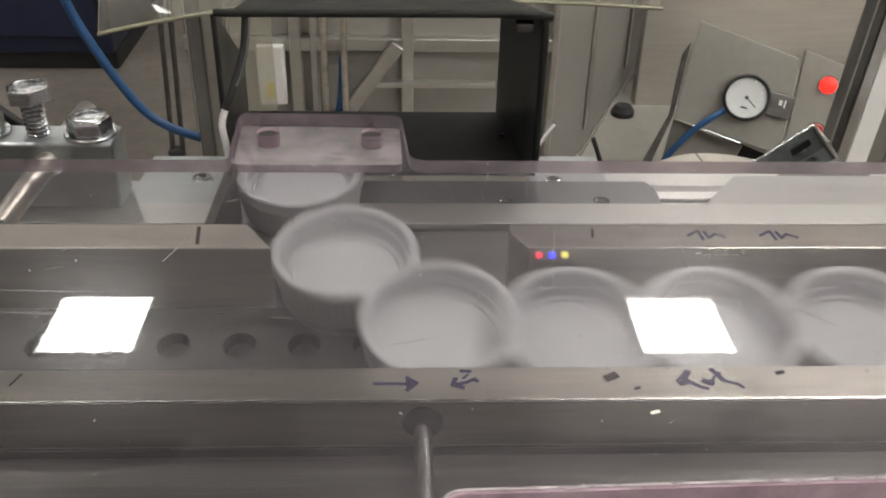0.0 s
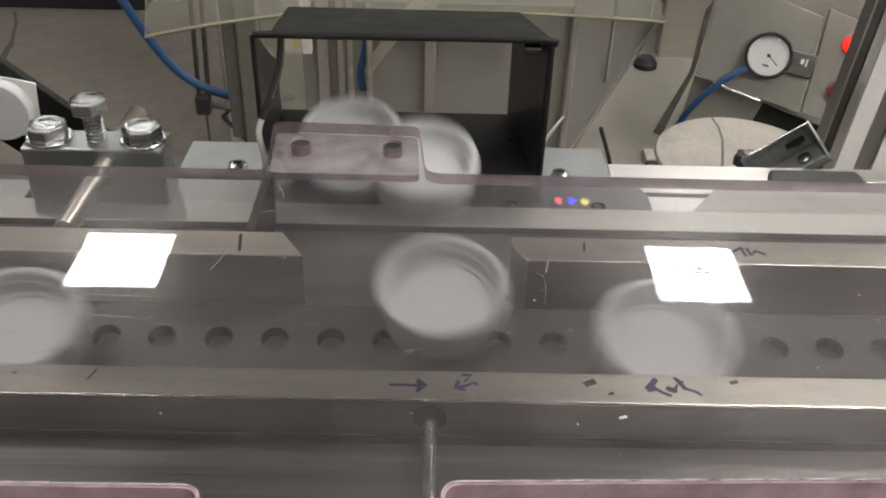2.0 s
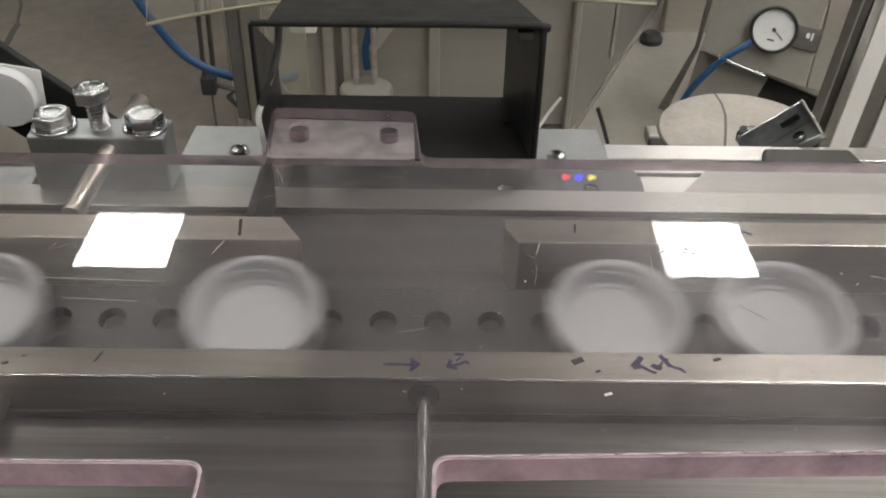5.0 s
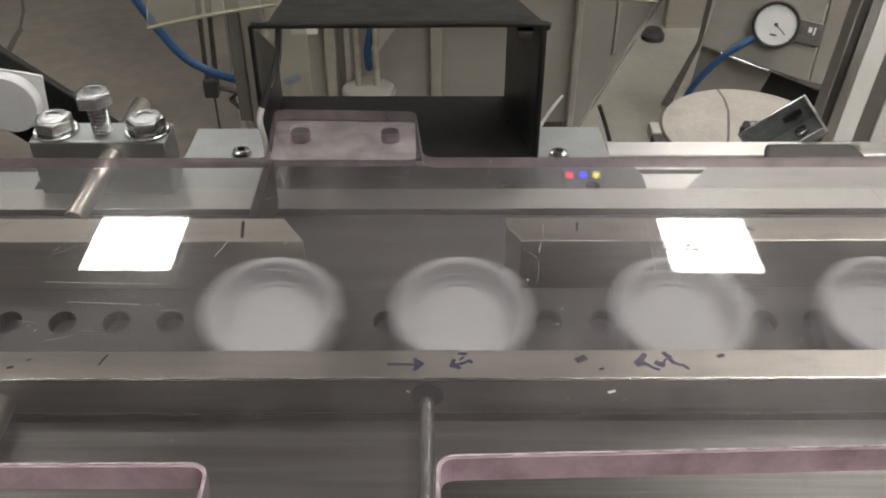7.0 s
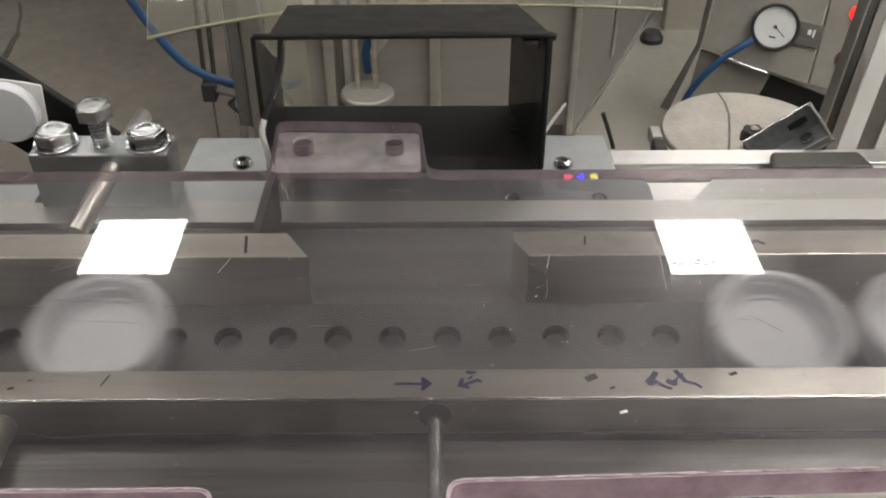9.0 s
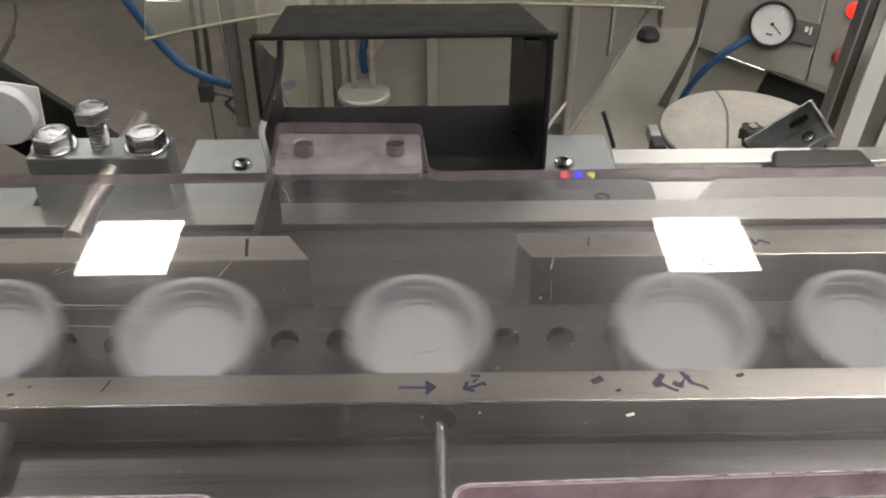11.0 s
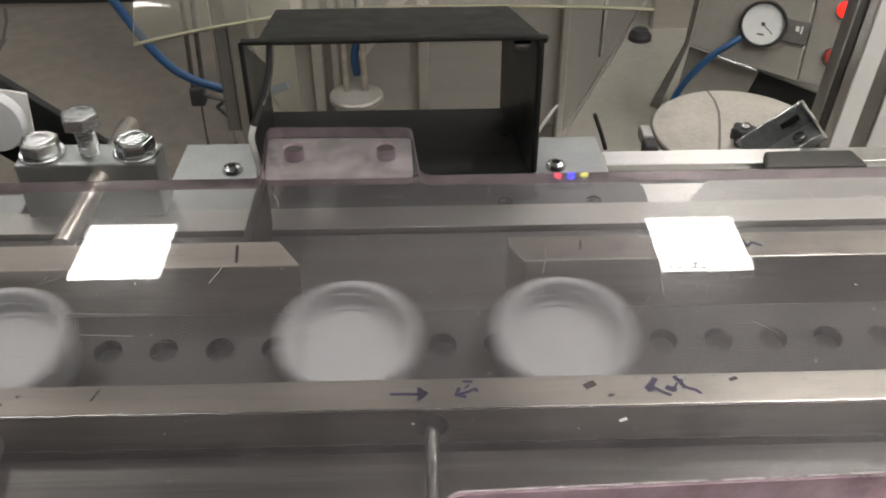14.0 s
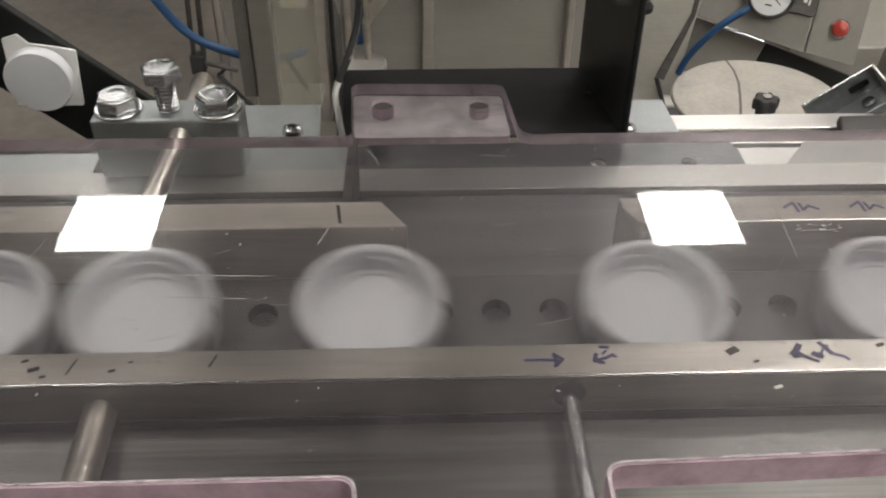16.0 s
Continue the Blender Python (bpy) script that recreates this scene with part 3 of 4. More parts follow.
def bolt(m, shank, name="hex_bolt", washer=True, across=0.0145, label="shiny zinc-plated hex bolt with washer"):
    """A hex bolt whose head's underside lies at the origin."""
    ob = empty(name, m, label, "bolt", "hex bolts")
    r = across / math.sqrt(3)
    head = bmesh.new()
    bmesh.ops.create_cone(head, cap_ends=True, segments=6, radius1=r, radius2=r, depth=0.0058, matrix=Matrix.Translation((0, 0, 0.0029)))
    top = [e for e in head.edges if all(v.co.z > 0.005 for v in e.verts)]
    bmesh.ops.bevel(head, geom=top, offset=0.0011, segments=2, affect="EDGES", profile=0.6)
    part("head", head, ZINC, ob, "", None, 0.0003)
    ring = lathe([(r * 0.80, 0.0056), (r * 0.76, 0.0063), (r * 0.60, 0.0064), (r * 0.55, 0.0059)], 32)
    part("head_face", ring, ZINC, ob)
    for k in range(5):
        a = 0.5 + k * 0.45
        part("head_stamp", box(-0.0008, 0.0008, -0.0003, 0.0003, 0.0058, 0.0066), ZINC, ob).matrix_basis = pose(math.cos(a) * r * 0.45, math.sin(a) * r * 0.45, 0, 0, 0, math.degrees(a) + 90)
    if washer:
        part("washer", lathe([(0.0002, -0.0016), (0.0094, -0.0016), (0.0097, -0.0012), (0.0097, -0.0004), (0.0093, 0.0), (0.0002, 0.0)], 40), ZINC, ob, "", 0.6)
    if shank:
        th = bmesh.new()
        rows = int(shank / 0.0017)
        prof = []
        for k in range(rows):
            z = -k * 0.0017
            prof += [(0.0033, z), (0.0043, z - 0.0007), (0.0043, z - 0.0010), (0.0033, z - 0.0017)]
        lathe(prof, 28, th)
        part("thread", th, ZINC, ob, "bright screw thread")
    return ob


def clamp():
    block = empty("clamp_block", pose(-0.1365, 0.267, -0.009), "zinc-plated steel clamp block holding a cross pin", "block")
    part("body", box(-0.0295, 0.0295, -0.0085, 0.0085, -0.0145, 0.0125), PLATE, block, "", None, 0.0012)
    bolt(pose(-0.1560, 0.267, 0.0051, 0, 0, 12), 0)
    bolt(pose(-0.1165, 0.267, 0.0051, 0, 0, 40), 0)
    bolt(pose(-0.1365, 0.2675, 0.0170, -3, -2, 22), 0.0175, washer=False, across=0.0142, label="loosened zinc-plated hex bolt with long exposed thread")
    pin = empty("cross_pin", pose(-0.1368, 0.2600, -0.0070), "round steel pin pushed through the clamp block", "pin")
    part("shaft", rod((0.0018, -0.045, 0.0005), (0.0085, 0.041, 0.0055), 0.0042, 28), STEEL, pin, "", 0.6, 0.0006)
    part("seam", box(-0.0003, 0.0003, -0.04, 0.033, 0.0040, 0.0044), STEEL_DARK, pin, "dark slot along the pin").matrix_basis = pose(0.0035, 0, 0.0018, 2, 0, -3.5)


def chute():
    ob = empty("reject_chute", pose(0, 0, 0), "black powder-coated sheet steel reject chute", "chute")
    x0, x1, y0, y1, z0, z1, t = -0.0705, 0.0555, 0.2855, 0.347, -0.0235, 0.0445, 0.0016
    floor = prism([(x0, y0), (x1, y0), (x1 - 0.010, y1), (x0 - 0.002, y1)], z0, z0 + t)
    part("chute_floor", floor, BLACK, ob, "", None, 0.0003)
    left = prism([(x0, y0), (x0 + t, y0), (x0 + t - 0.002, y1), (x0 - 0.002, y1)], z0 + t, z1)
    for v in left.verts:
        if v.co.z > 0.02 and v.co.y > 0.3:
            v.co.z = 0.004
    part("side_wall", left, SHEEN_COAT, ob, "", None, 0.0003)
    right = prism([(x1 - t, y0), (x1, y0), (x1 - 0.010, y1), (x1 - 0.010 - t, y1)], z0 + t, z1)
    for v in right.verts:
        if v.co.z > 0.02 and v.co.y > 0.3:
            v.co.z = 0.029
    part("side_wall", right, SHEEN_COAT, ob, "", None, 0.0003)
    top = bmesh.new()
    rim = [(x0 + 0.008, y0, z1), (x1 - 0.001, y0, z1), (x1 - 0.009, 0.352, 0.029), (x0 + 0.006, 0.352, 0.029)]
    low, high = [top.verts.new(c) for c in rim], [top.verts.new((x, y, z + t)) for x, y, z in rim]
    top.faces.new(low[::-1]), top.faces.new(high)
    for k in range(4):
        top.faces.new((low[k], low[(k + 1) % 4], high[(k + 1) % 4], high[k]))
    part("chute_top", top, BLACK, ob, "", None, 0.0004)
    lip = tube([(x0 + 0.001, y0 - 0.0008, z1 + 0.0004), (-0.02, y0 - 0.0008, z1 + 0.0006), (x1 - 0.005, y0 - 0.0008, z1 + 0.0008), (x1 - 0.0012, y0 - 0.0008, z1 - 0.002), (x1 - 0.0006, y0 - 0.0008, z1 - 0.008), (x1 - 0.0006, y0 - 0.0008, 0.0), (x1 - 0.0006, y0 - 0.0008, z0 + 0.003)], 0.0015)
    part("rolled_edge", lip, BLACK, ob, "", 0.6)
    lip = tube([(x0 + 0.0005, y0 - 0.0008, z1), (x0 + 0.0005, y0 - 0.0008, 0.01), (x0 + 0.0005, y0 - 0.0008, z0 + 0.003)], 0.0009)
    part("rolled_edge", lip, BLACK, ob, "", 0.6)
    part("rivet_hole", rod((x1 - 0.011, 0.3199, -0.0215), (x1 - 0.011, 0.3201, -0.0205), 0.0016), RUBBER, ob)
    # small catch behind the top edge
    catch = box(0.044, 0.0515, 0.2885, 0.2945, 0.0365, 0.0405)
    part("catch", catch, STEEL_DARK, ob, "dull bent catch", None, 0.001)
    strap = empty("edge_strip", pose(0, 0, 0), "loose black and white rubber edge strip hanging at the chute", "edge strip")
    part("upper_strip", tube([(-0.0585, 0.290, 0.0430), (-0.0600, 0.287, 0.030), (-0.0640, 0.2835, 0.018), (-0.0685, 0.282, 0.0075)], 0.0016), RUBBER, strap)
    part("lower_strip", tube([(-0.0685, 0.282, 0.0075), (-0.0703, 0.2815, 0.001), (-0.0695, 0.2815, -0.008), (-0.0685, 0.283, -0.0205)], 0.0014), TAPE, strap, "pale worn lower end")
    part("worn_face", tube([(-0.0574, 0.2893, 0.0428), (-0.0592, 0.2860, 0.029), (-0.0634, 0.2823, 0.017)], 0.0004), EDGE_ALU, strap, "grey worn edge")


def hood():
    """The curved clear hood behind the chute, with its fixing bolt."""
    ob = empty("clear_hood", pose(0, 0, 0), "bent clear plastic hood with yellowish edges above the chute", "hood")
    bm, nx, ny = bmesh.new(), 40, 14
    grid = []
    for j in range(ny + 1):
        row = []
        for i in range(nx + 1):
            u, v = i / nx, j / ny
            x = -0.139 + 0.004 * v + u * (0.259 - 0.012 * v)
            s = 2 * u - 1
            front = 0.0275 - 0.0175 * max(0.0, -s) ** 1.8 - 0.003 * max(0.0, s) ** 3
            flat = 0.0335 - 0.0015 * v + 0.030 * v * v + 0.008 * v * s + 0.002 * (1 - s * s)
            z = flat - (flat - front) * max(0.0, 1 - v * 5.0) ** 2
            row.append(bm.verts.new((x, 0.362 + 0.13 * v, z)))
        grid.append(row)
    for j in range(ny):
        for i in range(nx):
            bm.faces.new((grid[j][i], grid[j][i + 1], grid[j + 1][i + 1], grid[j + 1][i]))
    ext = bmesh.ops.extrude_face_region(bm, geom=bm.faces[:])
    bmesh.ops.translate(bm, verts=[g for g in ext["geom"] if isinstance(g, bmesh.types.BMVert)], vec=(0, 0, -0.0022))
    bmesh.ops.recalc_face_normals(bm, faces=bm.faces[:])
    for f in bm.faces:
        f.normal_update()
        f.material_index = 1 if abs(f.normal.z) < 0.5 else (2 if f.normal.z < 0 else 0)
    sheet = part("sheet", bm, [HOOD, HOOD_EDGE, UNDER], ob, "bent clear plastic sheet", 0.7)
    sheet.visible_shadow = False
    lip = [(-0.139 + 0.259 * k / 16, 0.3615, 0.0264 - 0.0175 * max(0.0, 1 - k / 8) ** 1.8 - 0.003 * max(0.0, k / 8 - 1) ** 3) for k in range(17)]
    part("front_lip", tube(lip, 0.0007), HOOD_EDGE, ob, "yellowish polished front edge", 0.8)
    post = empty("hood_bolt", pose(-0.0095, 0.3885, 0.0362), "chrome dome-headed bolt with a wide washer on the hood", "bolt")
    part("washer", lathe([(0.0002, 0.0), (0.0085, 0.0), (0.0085, 0.0012), (0.0002, 0.0014)], 32), ZINC, post, "", 0.6)
    part("nut", rod((0, 0, 0.0014), (0, 0, 0.006), 0.006, 6), ZINC, post, "", None, 0.0004)
    part("stud", rod((0, 0, 0.006), (0, 0, 0.022), 0.0034), ZINC, post, "", 0.6)
    part("stay", rod((0, 0, -0.003), (0, 0.0, -0.0125), 0.0030), ZINC, post)


front = rails()
bed()
nozzle()
clamp()
chute()
hood()
cover()
marks(front)


# ---- frame and fittings behind the line ----
def screw(x, y, z):
    ob = empty("button_screw", pose(x, y, z), "shiny button-head hex socket screw", "screw", "button screws")
    part("head", lathe([(0.0058, 0.0), (0.0057, 0.0012), (0.0047, 0.0030), (0.0030, 0.0038), (0.0024, 0.0038), (0.0022, 0.0016), (0.0003, 0.0016)], 32), ZINC, ob, "", 0.5)
    part("socket", rod((0, 0, 0.0017), (0, 0, 0.0020), 0.0022, 6), RUBBER, ob, "dark hex socket")


def profile_bar(name, m, length, w, d, label):
    """An extruded aluminium bar along local z with T-slots on its faces."""
    ob = empty(name, m, label, "profile")
    s = 0.2 * w
    pts = [(-w / 2, -d / 2), (-s, -d / 2), (-s, -d / 2 + 0.3 * d), (s, -d / 2 + 0.3 * d), (s, -d / 2), (w / 2, -d / 2), (w / 2, d / 2), (-w / 2, d / 2)]
    part("extrusion", prism(pts, 0, length), ALU, ob, "", None, 0.0008)
    return ob


def rear_frame():
    tagged(part("bracket_plate", prism([(-0.136, 0.366), (-0.088, 0.366), (-0.090, 0.404), (-0.1345, 0.404)], -0.078, -0.074), [PLATE, PLATE], None, "", None, 0.0006), "grey zinc-plated bracket plate fixed by a screw", "bracket", "bracket plates")
    tagged(part("bracket_plate", prism([(0.064, 0.366), (0.1085, 0.366), (0.1065, 0.4055), (0.071, 0.4055)], -0.078, -0.074), [PLATE, PLATE], None, "", None, 0.0006), "grey zinc-plated bracket plate fixed by a screw", "bracket", "bracket plates")
    screw(-0.103, 0.374, -0.074)
    screw(0.079, 0.372, -0.074)
    tagged(part("frame_beam", box(-0.45, 0.45, 0.330, 0.366, -0.14, -0.078), STEEL_DARK, None, "", None, 0.001), "dark steel frame beam under the line", "beam")
    for x in (-0.42, 0.42):
        tagged(part("beam_leg", box(x - 0.018, x + 0.018, 0.332, 0.364, FLOOR, -0.14), STEEL_DARK, None, "", None, 0.001), "square dark steel leg under the frame beam", "leg", "frame legs")
    rail = empty("profile_rail", pose(0, 0, 0), "aluminium slotted profile rail behind the line", "profile")
    for y0, y1, zt in ((0.3665, 0.3745, -0.0790), (0.3755, 0.3800, -0.0830), (0.381, 0.3965, -0.0790)):
        part("rib", box(0.1095, 0.42, y0, y1, -0.115, zt), ALU, rail, "", None, 0.0008)
    for y0, y1, zt in ((0.338, 0.3565, -0.0758), (0.3585, 0.3655, -0.0745)):
        part("rib", box(0.1095, 0.42, y0, y1, -0.0778, zt), ALU, rail, "", None, 0.0006)
    # upright profile at the corner of the frame
    up = empty("corner_post", pose(0.2140, 0.460, -1.0, 0, 4, 0), "upright slotted aluminium frame post with brightly lit front faces", "post")
    outline = [(-0.0135, 0.0), (-0.0120, 0.0), (-0.0120, 0.004), (-0.0062, 0.004), (-0.0062, 0.0), (0.0132, 0.0), (0.0132, 0.006), (0.0250, 0.006), (0.0250, 0.0), (0.0460, 0.0), (0.0460, 0.013), (-0.0135, 0.013)]
    part("extrusion", prism(outline, 0, 1.10), ALU, up, "", None, 0.0004)
    # Dark fill: the shade inside the slot is put into its colour.
    part("slot_strip", box(-0.0118, -0.0064, 0.0012, 0.0039, 0.0, 1.10), STEEL_DARK, up, "dark fill for the shade in the slot")
    part("slot_strip", box(0.0134, 0.0248, 0.0010, 0.0059, 0.0, 1.10), EDGE_ALU, up, "grey slot cover strip")
    # Bright light on the post's front faces, painted as thin white layers.
    for x0, x1 in ((0.0, 0.0130), (0.0252, 0.0455)):
        part("lit_face", box(x0, x1, -0.0016, -0.0001, 0.0, 1.10), LIT_FACE, up, "white layer for the lit aluminium face", None, 0.0004)
    br = empty("angle_bracket", pose(0.2280, 0.412, -0.0915, 0, -38, 0), "open zinc-plated angle bracket with screws", "bracket")
    part("base_plate", box(-0.023, 0.023, -0.009, 0.014, 0.0, 0.0016), PLATE, br, "", None, 0.0005)
    part("flange", box(-0.023, 0.023, 0.0124, 0.014, 0.0016, 0.0185), ZINC, br, "", None, 0.0005)
    part("end_flange", box(0.0214, 0.023, -0.009, 0.0124, 0.0016, 0.0185), ALU, br, "", None, 0.0005)
    part("flange", box(-0.023, 0.0214, -0.009, -0.0076, 0.0016, 0.006), PLATE, br, "", None, 0.0005)
    part("screw_head", rod((0.010, 0.003, 0.0016), (0.010, 0.003, 0.0045), 0.0042, 20), ZINC, br, "", None, 0.0008)
    part("slot", box(0.004, 0.016, 0.0121, 0.0124, 0.008, 0.012), RUBBER, br, "dark slot")
    pad = prism([(0.1960, 0.3660), (0.2550, 0.3660), (0.2515, 0.3835), (0.2010, 0.3835)], -0.0788, -0.0722)
    tagged(part("rubber_pad", pad, PAD, None, "", None, 0.002), "black rubber pad on the profile rail", "pad")
    lever = empty("spring_pin", pose(0.0735, 0.4285, -0.088), "thin bright wire pin standing behind the chute", "pin")
    part("wire", tube([(0, 0, 0), (0.006, 0.002, 0.010), (0.0135, 0.004, 0.0205)], 0.0010), TAPE, lever)
    lever = empty("wire_stay", pose(0, 0, 0), "thin dark wire stay behind the bracket", "wire")
    part("wire", tube([(0.1235, 0.45, -0.110), (0.119, 0.45, -0.097), (0.114, 0.45, -0.084)], 0.0014), RUBBER, lever)
    arm = empty("black_arm", pose(-0.235, 0.415, -0.065), "slanted black flat steel arm", "arm")
    part("bar", box(-0.16, 0.085, -0.003, 0.003, -0.0235, 0.0235), BLACK, arm, "", None, 0.001).matrix_basis = pose(0, 0, 0, 0, 40.8, 0)
    tape = empty("tape_patch", pose(-0.2425, 0.4095, -0.055, 0, 0, 0), "white torn tape patch on the black arm", "tape")
    part("patch", prism(rounded([(-0.0195, -0.021), (0.0175, -0.0215), (0.0205, 0.0125), (0.012, 0.0145), (-0.004, 0.017), (-0.009, 0.0225), (-0.0175, 0.020)], 0.001), 0, 0.0016), TAPE, tape).matrix_basis = pose(0, 0.002, 0, 90, 0, 0)
    knob = empty("white_knob", pose(-0.2435, 0.4085, -0.057), "white round plastic knob on the taped arm", "knob")
    part("disc", lathe([(0.0182, 0.0), (0.0185, 0.001), (0.0185, 0.006), (0.0175, 0.0075), (0.0003, 0.0078)], 48), CAP, knob, "", 0.6).matrix_basis = pose(0, 0, 0, 90, 0, 0)


rear_frame()


# ---- machines farther off ----
def background():
    cab = empty("blue_cabinet", pose(-2.1, 3.05, FLOOR), "large dark navy steel cabinet standing on the floor", "cabinet")
    part("body", box(-1.2, 1.17, -0.2, 0.5, 0.06, 1.9), NAVY, cab, "", None, 0.01)
    part("plinth", box(-1.2, 1.17, -0.17, 0.5, 0.0, 0.06), RUBBER, cab, "black plinth")
    part("door", box(-0.05, 1.14, -0.215, -0.2, 0.12, 1.85), NAVY, cab, "", None, 0.004)
    part("door", box(-1.17, -0.06, -0.215, -0.2, 0.12, 1.85), NAVY, cab, "", None, 0.004)
    # guarded machine, standing on black feet
    g = empty("guarded_machine", pose(0.20, 2.0, FLOOR), "grey panelled machine with aluminium profiles on black feet", "machine")
    a, b = Vector((0.14, -0.05)), Vector((0.823, 1.48))
    side = prism([tuple(a), tuple(b), (b.x - 0.02, b.y + 0.01), (a.x - 0.02, a.y + 0.01)], 0.008, 1.6)
    part("side_panel", side, GREY, g)
    part("base_strip", prism([(a.x + 0.006, a.y), (b.x + 0.006, b.y), (b.x, b.y + 0.003), (a.x, a.y + 0.003)], 0.002, 0.022), ALU, g, "pale folded base edge")
    part("front_panel", box(-0.68, 0.14, -0.05, -0.038, 0.05, 1.6), GREY, g)
    for x in (-0.665, -0.60, -0.44, -0.40, -0.195, 0.13):
        w = 0.026 if x in (-0.44, -0.195) else 0.015
        part("profile", box(x - w / 2, x + w / 2, -0.08, -0.05, 0.0, 1.6), ALU, g, "", None, 0.003)
    part("profile", box(-0.68, 0.13, -0.076, -0.05, 0.42, 0.45), ALU, g, "", None, 0.003)
    for p in (Vector((0.40, 0.53)), Vector((0.737, 1.256))):
        part("foot", lathe([(0.034, 0.0), (0.034, 0.018), (0.022, 0.035), (0.0003, 0.036)], 24), RUBBER, g, "black rubber foot", 0.6).matrix_basis = pose(p.x + 0.05, p.y, 0.0)
    for k in range(3):
        p = a.lerp(b, 0.2 + 0.3 * k)
        part("panel_fold", prism([(p.x + 0.004, p.y), (p.x + 0.018, p.y + 0.028), (p.x + 0.010, p.y + 0.030), (p.x, p.y + 0.01)], 0.08, 1.6), ALU, g)
    part("white_box", box(-0.522, -0.462, -0.105, -0.0805, 0.305, 0.440), WHITE, g, "pale square casing", None, 0.004)
    part("label", box(-0.503, -0.488, -0.1062, -0.1052, 0.323, 0.359), LABEL, g, "small yellow label")
    part("brace", prism([(-0.015, 0.0), (0.015, 0.0), (0.015, 0.02), (-0.015, 0.02)], 0.0, 0.216), ALU, g, "slanting profile", None, 0.002).matrix_basis = pose(-0.342, -0.112, 0.270, 0, 35.8, 0)
    part("shelf_edge", box(-0.285, 0.0, -0.10, -0.0765, 0.345, 0.357), ALU, g, "", None, 0.002)
    part("blue_tie", tube([(-0.335, -0.10, 0.42), (-0.340, -0.115, 0.33), (-0.352, -0.11, 0.27), (-0.350, -0.10, 0.22)], 0.009), HOSE, g, "blue hose bundle")
    stand = empty("pole_stand", pose(-0.151, 1.86, FLOOR), "pale round plate on a stem carrying two thin steel poles", "stand")
    part("stem", rod((0, 0, 0.0), (0, 0, 0.178), 0.028), STEEL_DARK, stand)
    part("plate", lathe([(0.0003, 0.178), (0.061, 0.178), (0.061, 0.188), (0.056, 0.192), (0.0003, 0.194)], 48), GREY, stand, "", 0.6)
    for x in (-0.022, 0.020):
        part("pole", rod((x, 0.012, 0.193), (x, 0.012, 1.2), 0.007), STEEL, stand)
    # thin uprights with a black clamp
    s = empty("sensor_stand", pose(-0.518, 1.88, FLOOR), "two thin dark upright rods with a black clamp", "stand")
    for x in (-0.006, 0.016):
        part("upright", rod((x, 0, 0.20), (x + 0.030, 0.0, 0.95), 0.0055), STEEL_DARK, s)
    part("foot_rod", rod((0.002, 0.012, 0.0), (0.002, 0.012, 0.17), 0.0028), CRACK, s)
    part("clamp", box(-0.014, 0.018, -0.016, 0.016, 0.161, 0.206), RUBBER, s, "", None, 0.004)
    part("cross_rod", tube([(0.015, 0.0, 0.183), (0.050, 0.0, 0.174), (0.088, 0.0, 0.163)], 0.006), STEEL_DARK, s)
    part("cross_rod", tube([(0.041, 0.0, 0.152), (0.075, 0.0, 0.112), (0.111, 0.0, 0.067)], 0.005), RUBBER, s)
    part("cross_rod", tube([(0.041, 0.0, 0.152), (0.052, 0.0, 0.160), (0.062, 0.0, 0.170)], 0.004), RUBBER, s)
    hose = empty("air_hose", pose(0, 0, 0), "blue pneumatic hose sagging behind a machine post", "hose")
    part("hose", tube([(-0.425, 1.03, -0.05), (-0.395, 1.03, -0.180), (-0.364, 1.03, -0.256), (-0.328, 1.03, -0.318), (-0.298, 1.03, -0.345), (-0.257, 1.03, -0.362), (-0.225, 1.03, -0.369), (-0.200, 1.03, -0.368), (-0.171, 1.03, -0.359)], 0.0056), HOSE, hose)
    col = empty("machine_post", pose(-0.229, 0.98, FLOOR), "grey machine post with a dark side and a narrow shelf", "post")
    part("post", box(0.0, 0.027, 0.0, 0.03, 0.583, 1.05), BOX_STEEL, col, "", None, 0.003)
    # The left side is a darker version of the post's grey.
    part("side_strip", box(-0.018, -0.0005, 0.006, 0.03, 0.60, 1.05), SIDE_STEEL, col, "dark side strip", None, 0.002)
    part("shelf", box(0.0275, 0.078, 0.0, 0.06, 0.583, 0.590), BOX_STEEL, col, "", None, 0.001)
    part("leg", box(0.052, 0.068, 0.02, 0.036, 0.0, 0.583), SIDE_STEEL, col, "", None, 0.001)
    part("pin", rod((0.057, 0.045, 0.590), (0.030, 0.045, 0.640), 0.003), RUBBER, col, "thin dark pin")
    part("pane", box(0.0275, 0.078, 0.004, 0.007, 0.590, 0.86), HOOD, col, "hazy clear pane").visible_shadow = False


def floor_cracks():
    """Dark cracks and oil stains in the concrete."""
    bm = stroke(bmesh.new(), [(-1.34, 2.84), (-1.30, 2.74), (-1.285, 2.68), (-1.262, 2.60)], 0.010, FLOOR)
    stroke(bm, [(-1.262, 2.60), (-1.258, 2.55), (-1.246, 2.47), (-1.240, 2.40), (-1.215, 2.30)], 0.020, FLOOR)
    stroke(bm, [(-1.215, 2.30), (-1.185, 2.22), (-1.16, 2.12), (-1.20, 1.95)], 0.010, FLOOR)
    tagged(part("floor_crack", bm, CRACK), "dark dirt-filled crack in the concrete floor", "", "", "structure")
    # A paler layer laid over the concrete right of the machine.
    strip = prism([(0.30, 1.80), (0.37, 2.03), (1.05, 3.50), (1.9, 3.5), (1.5, 1.70)], FLOOR + 0.0005, FLOOR + 0.004)
    tagged(part("floor_strip", strip, PALE_FLOOR), "pale beige floor strip beside the machine", "", "", "structure")


floor_cracks()


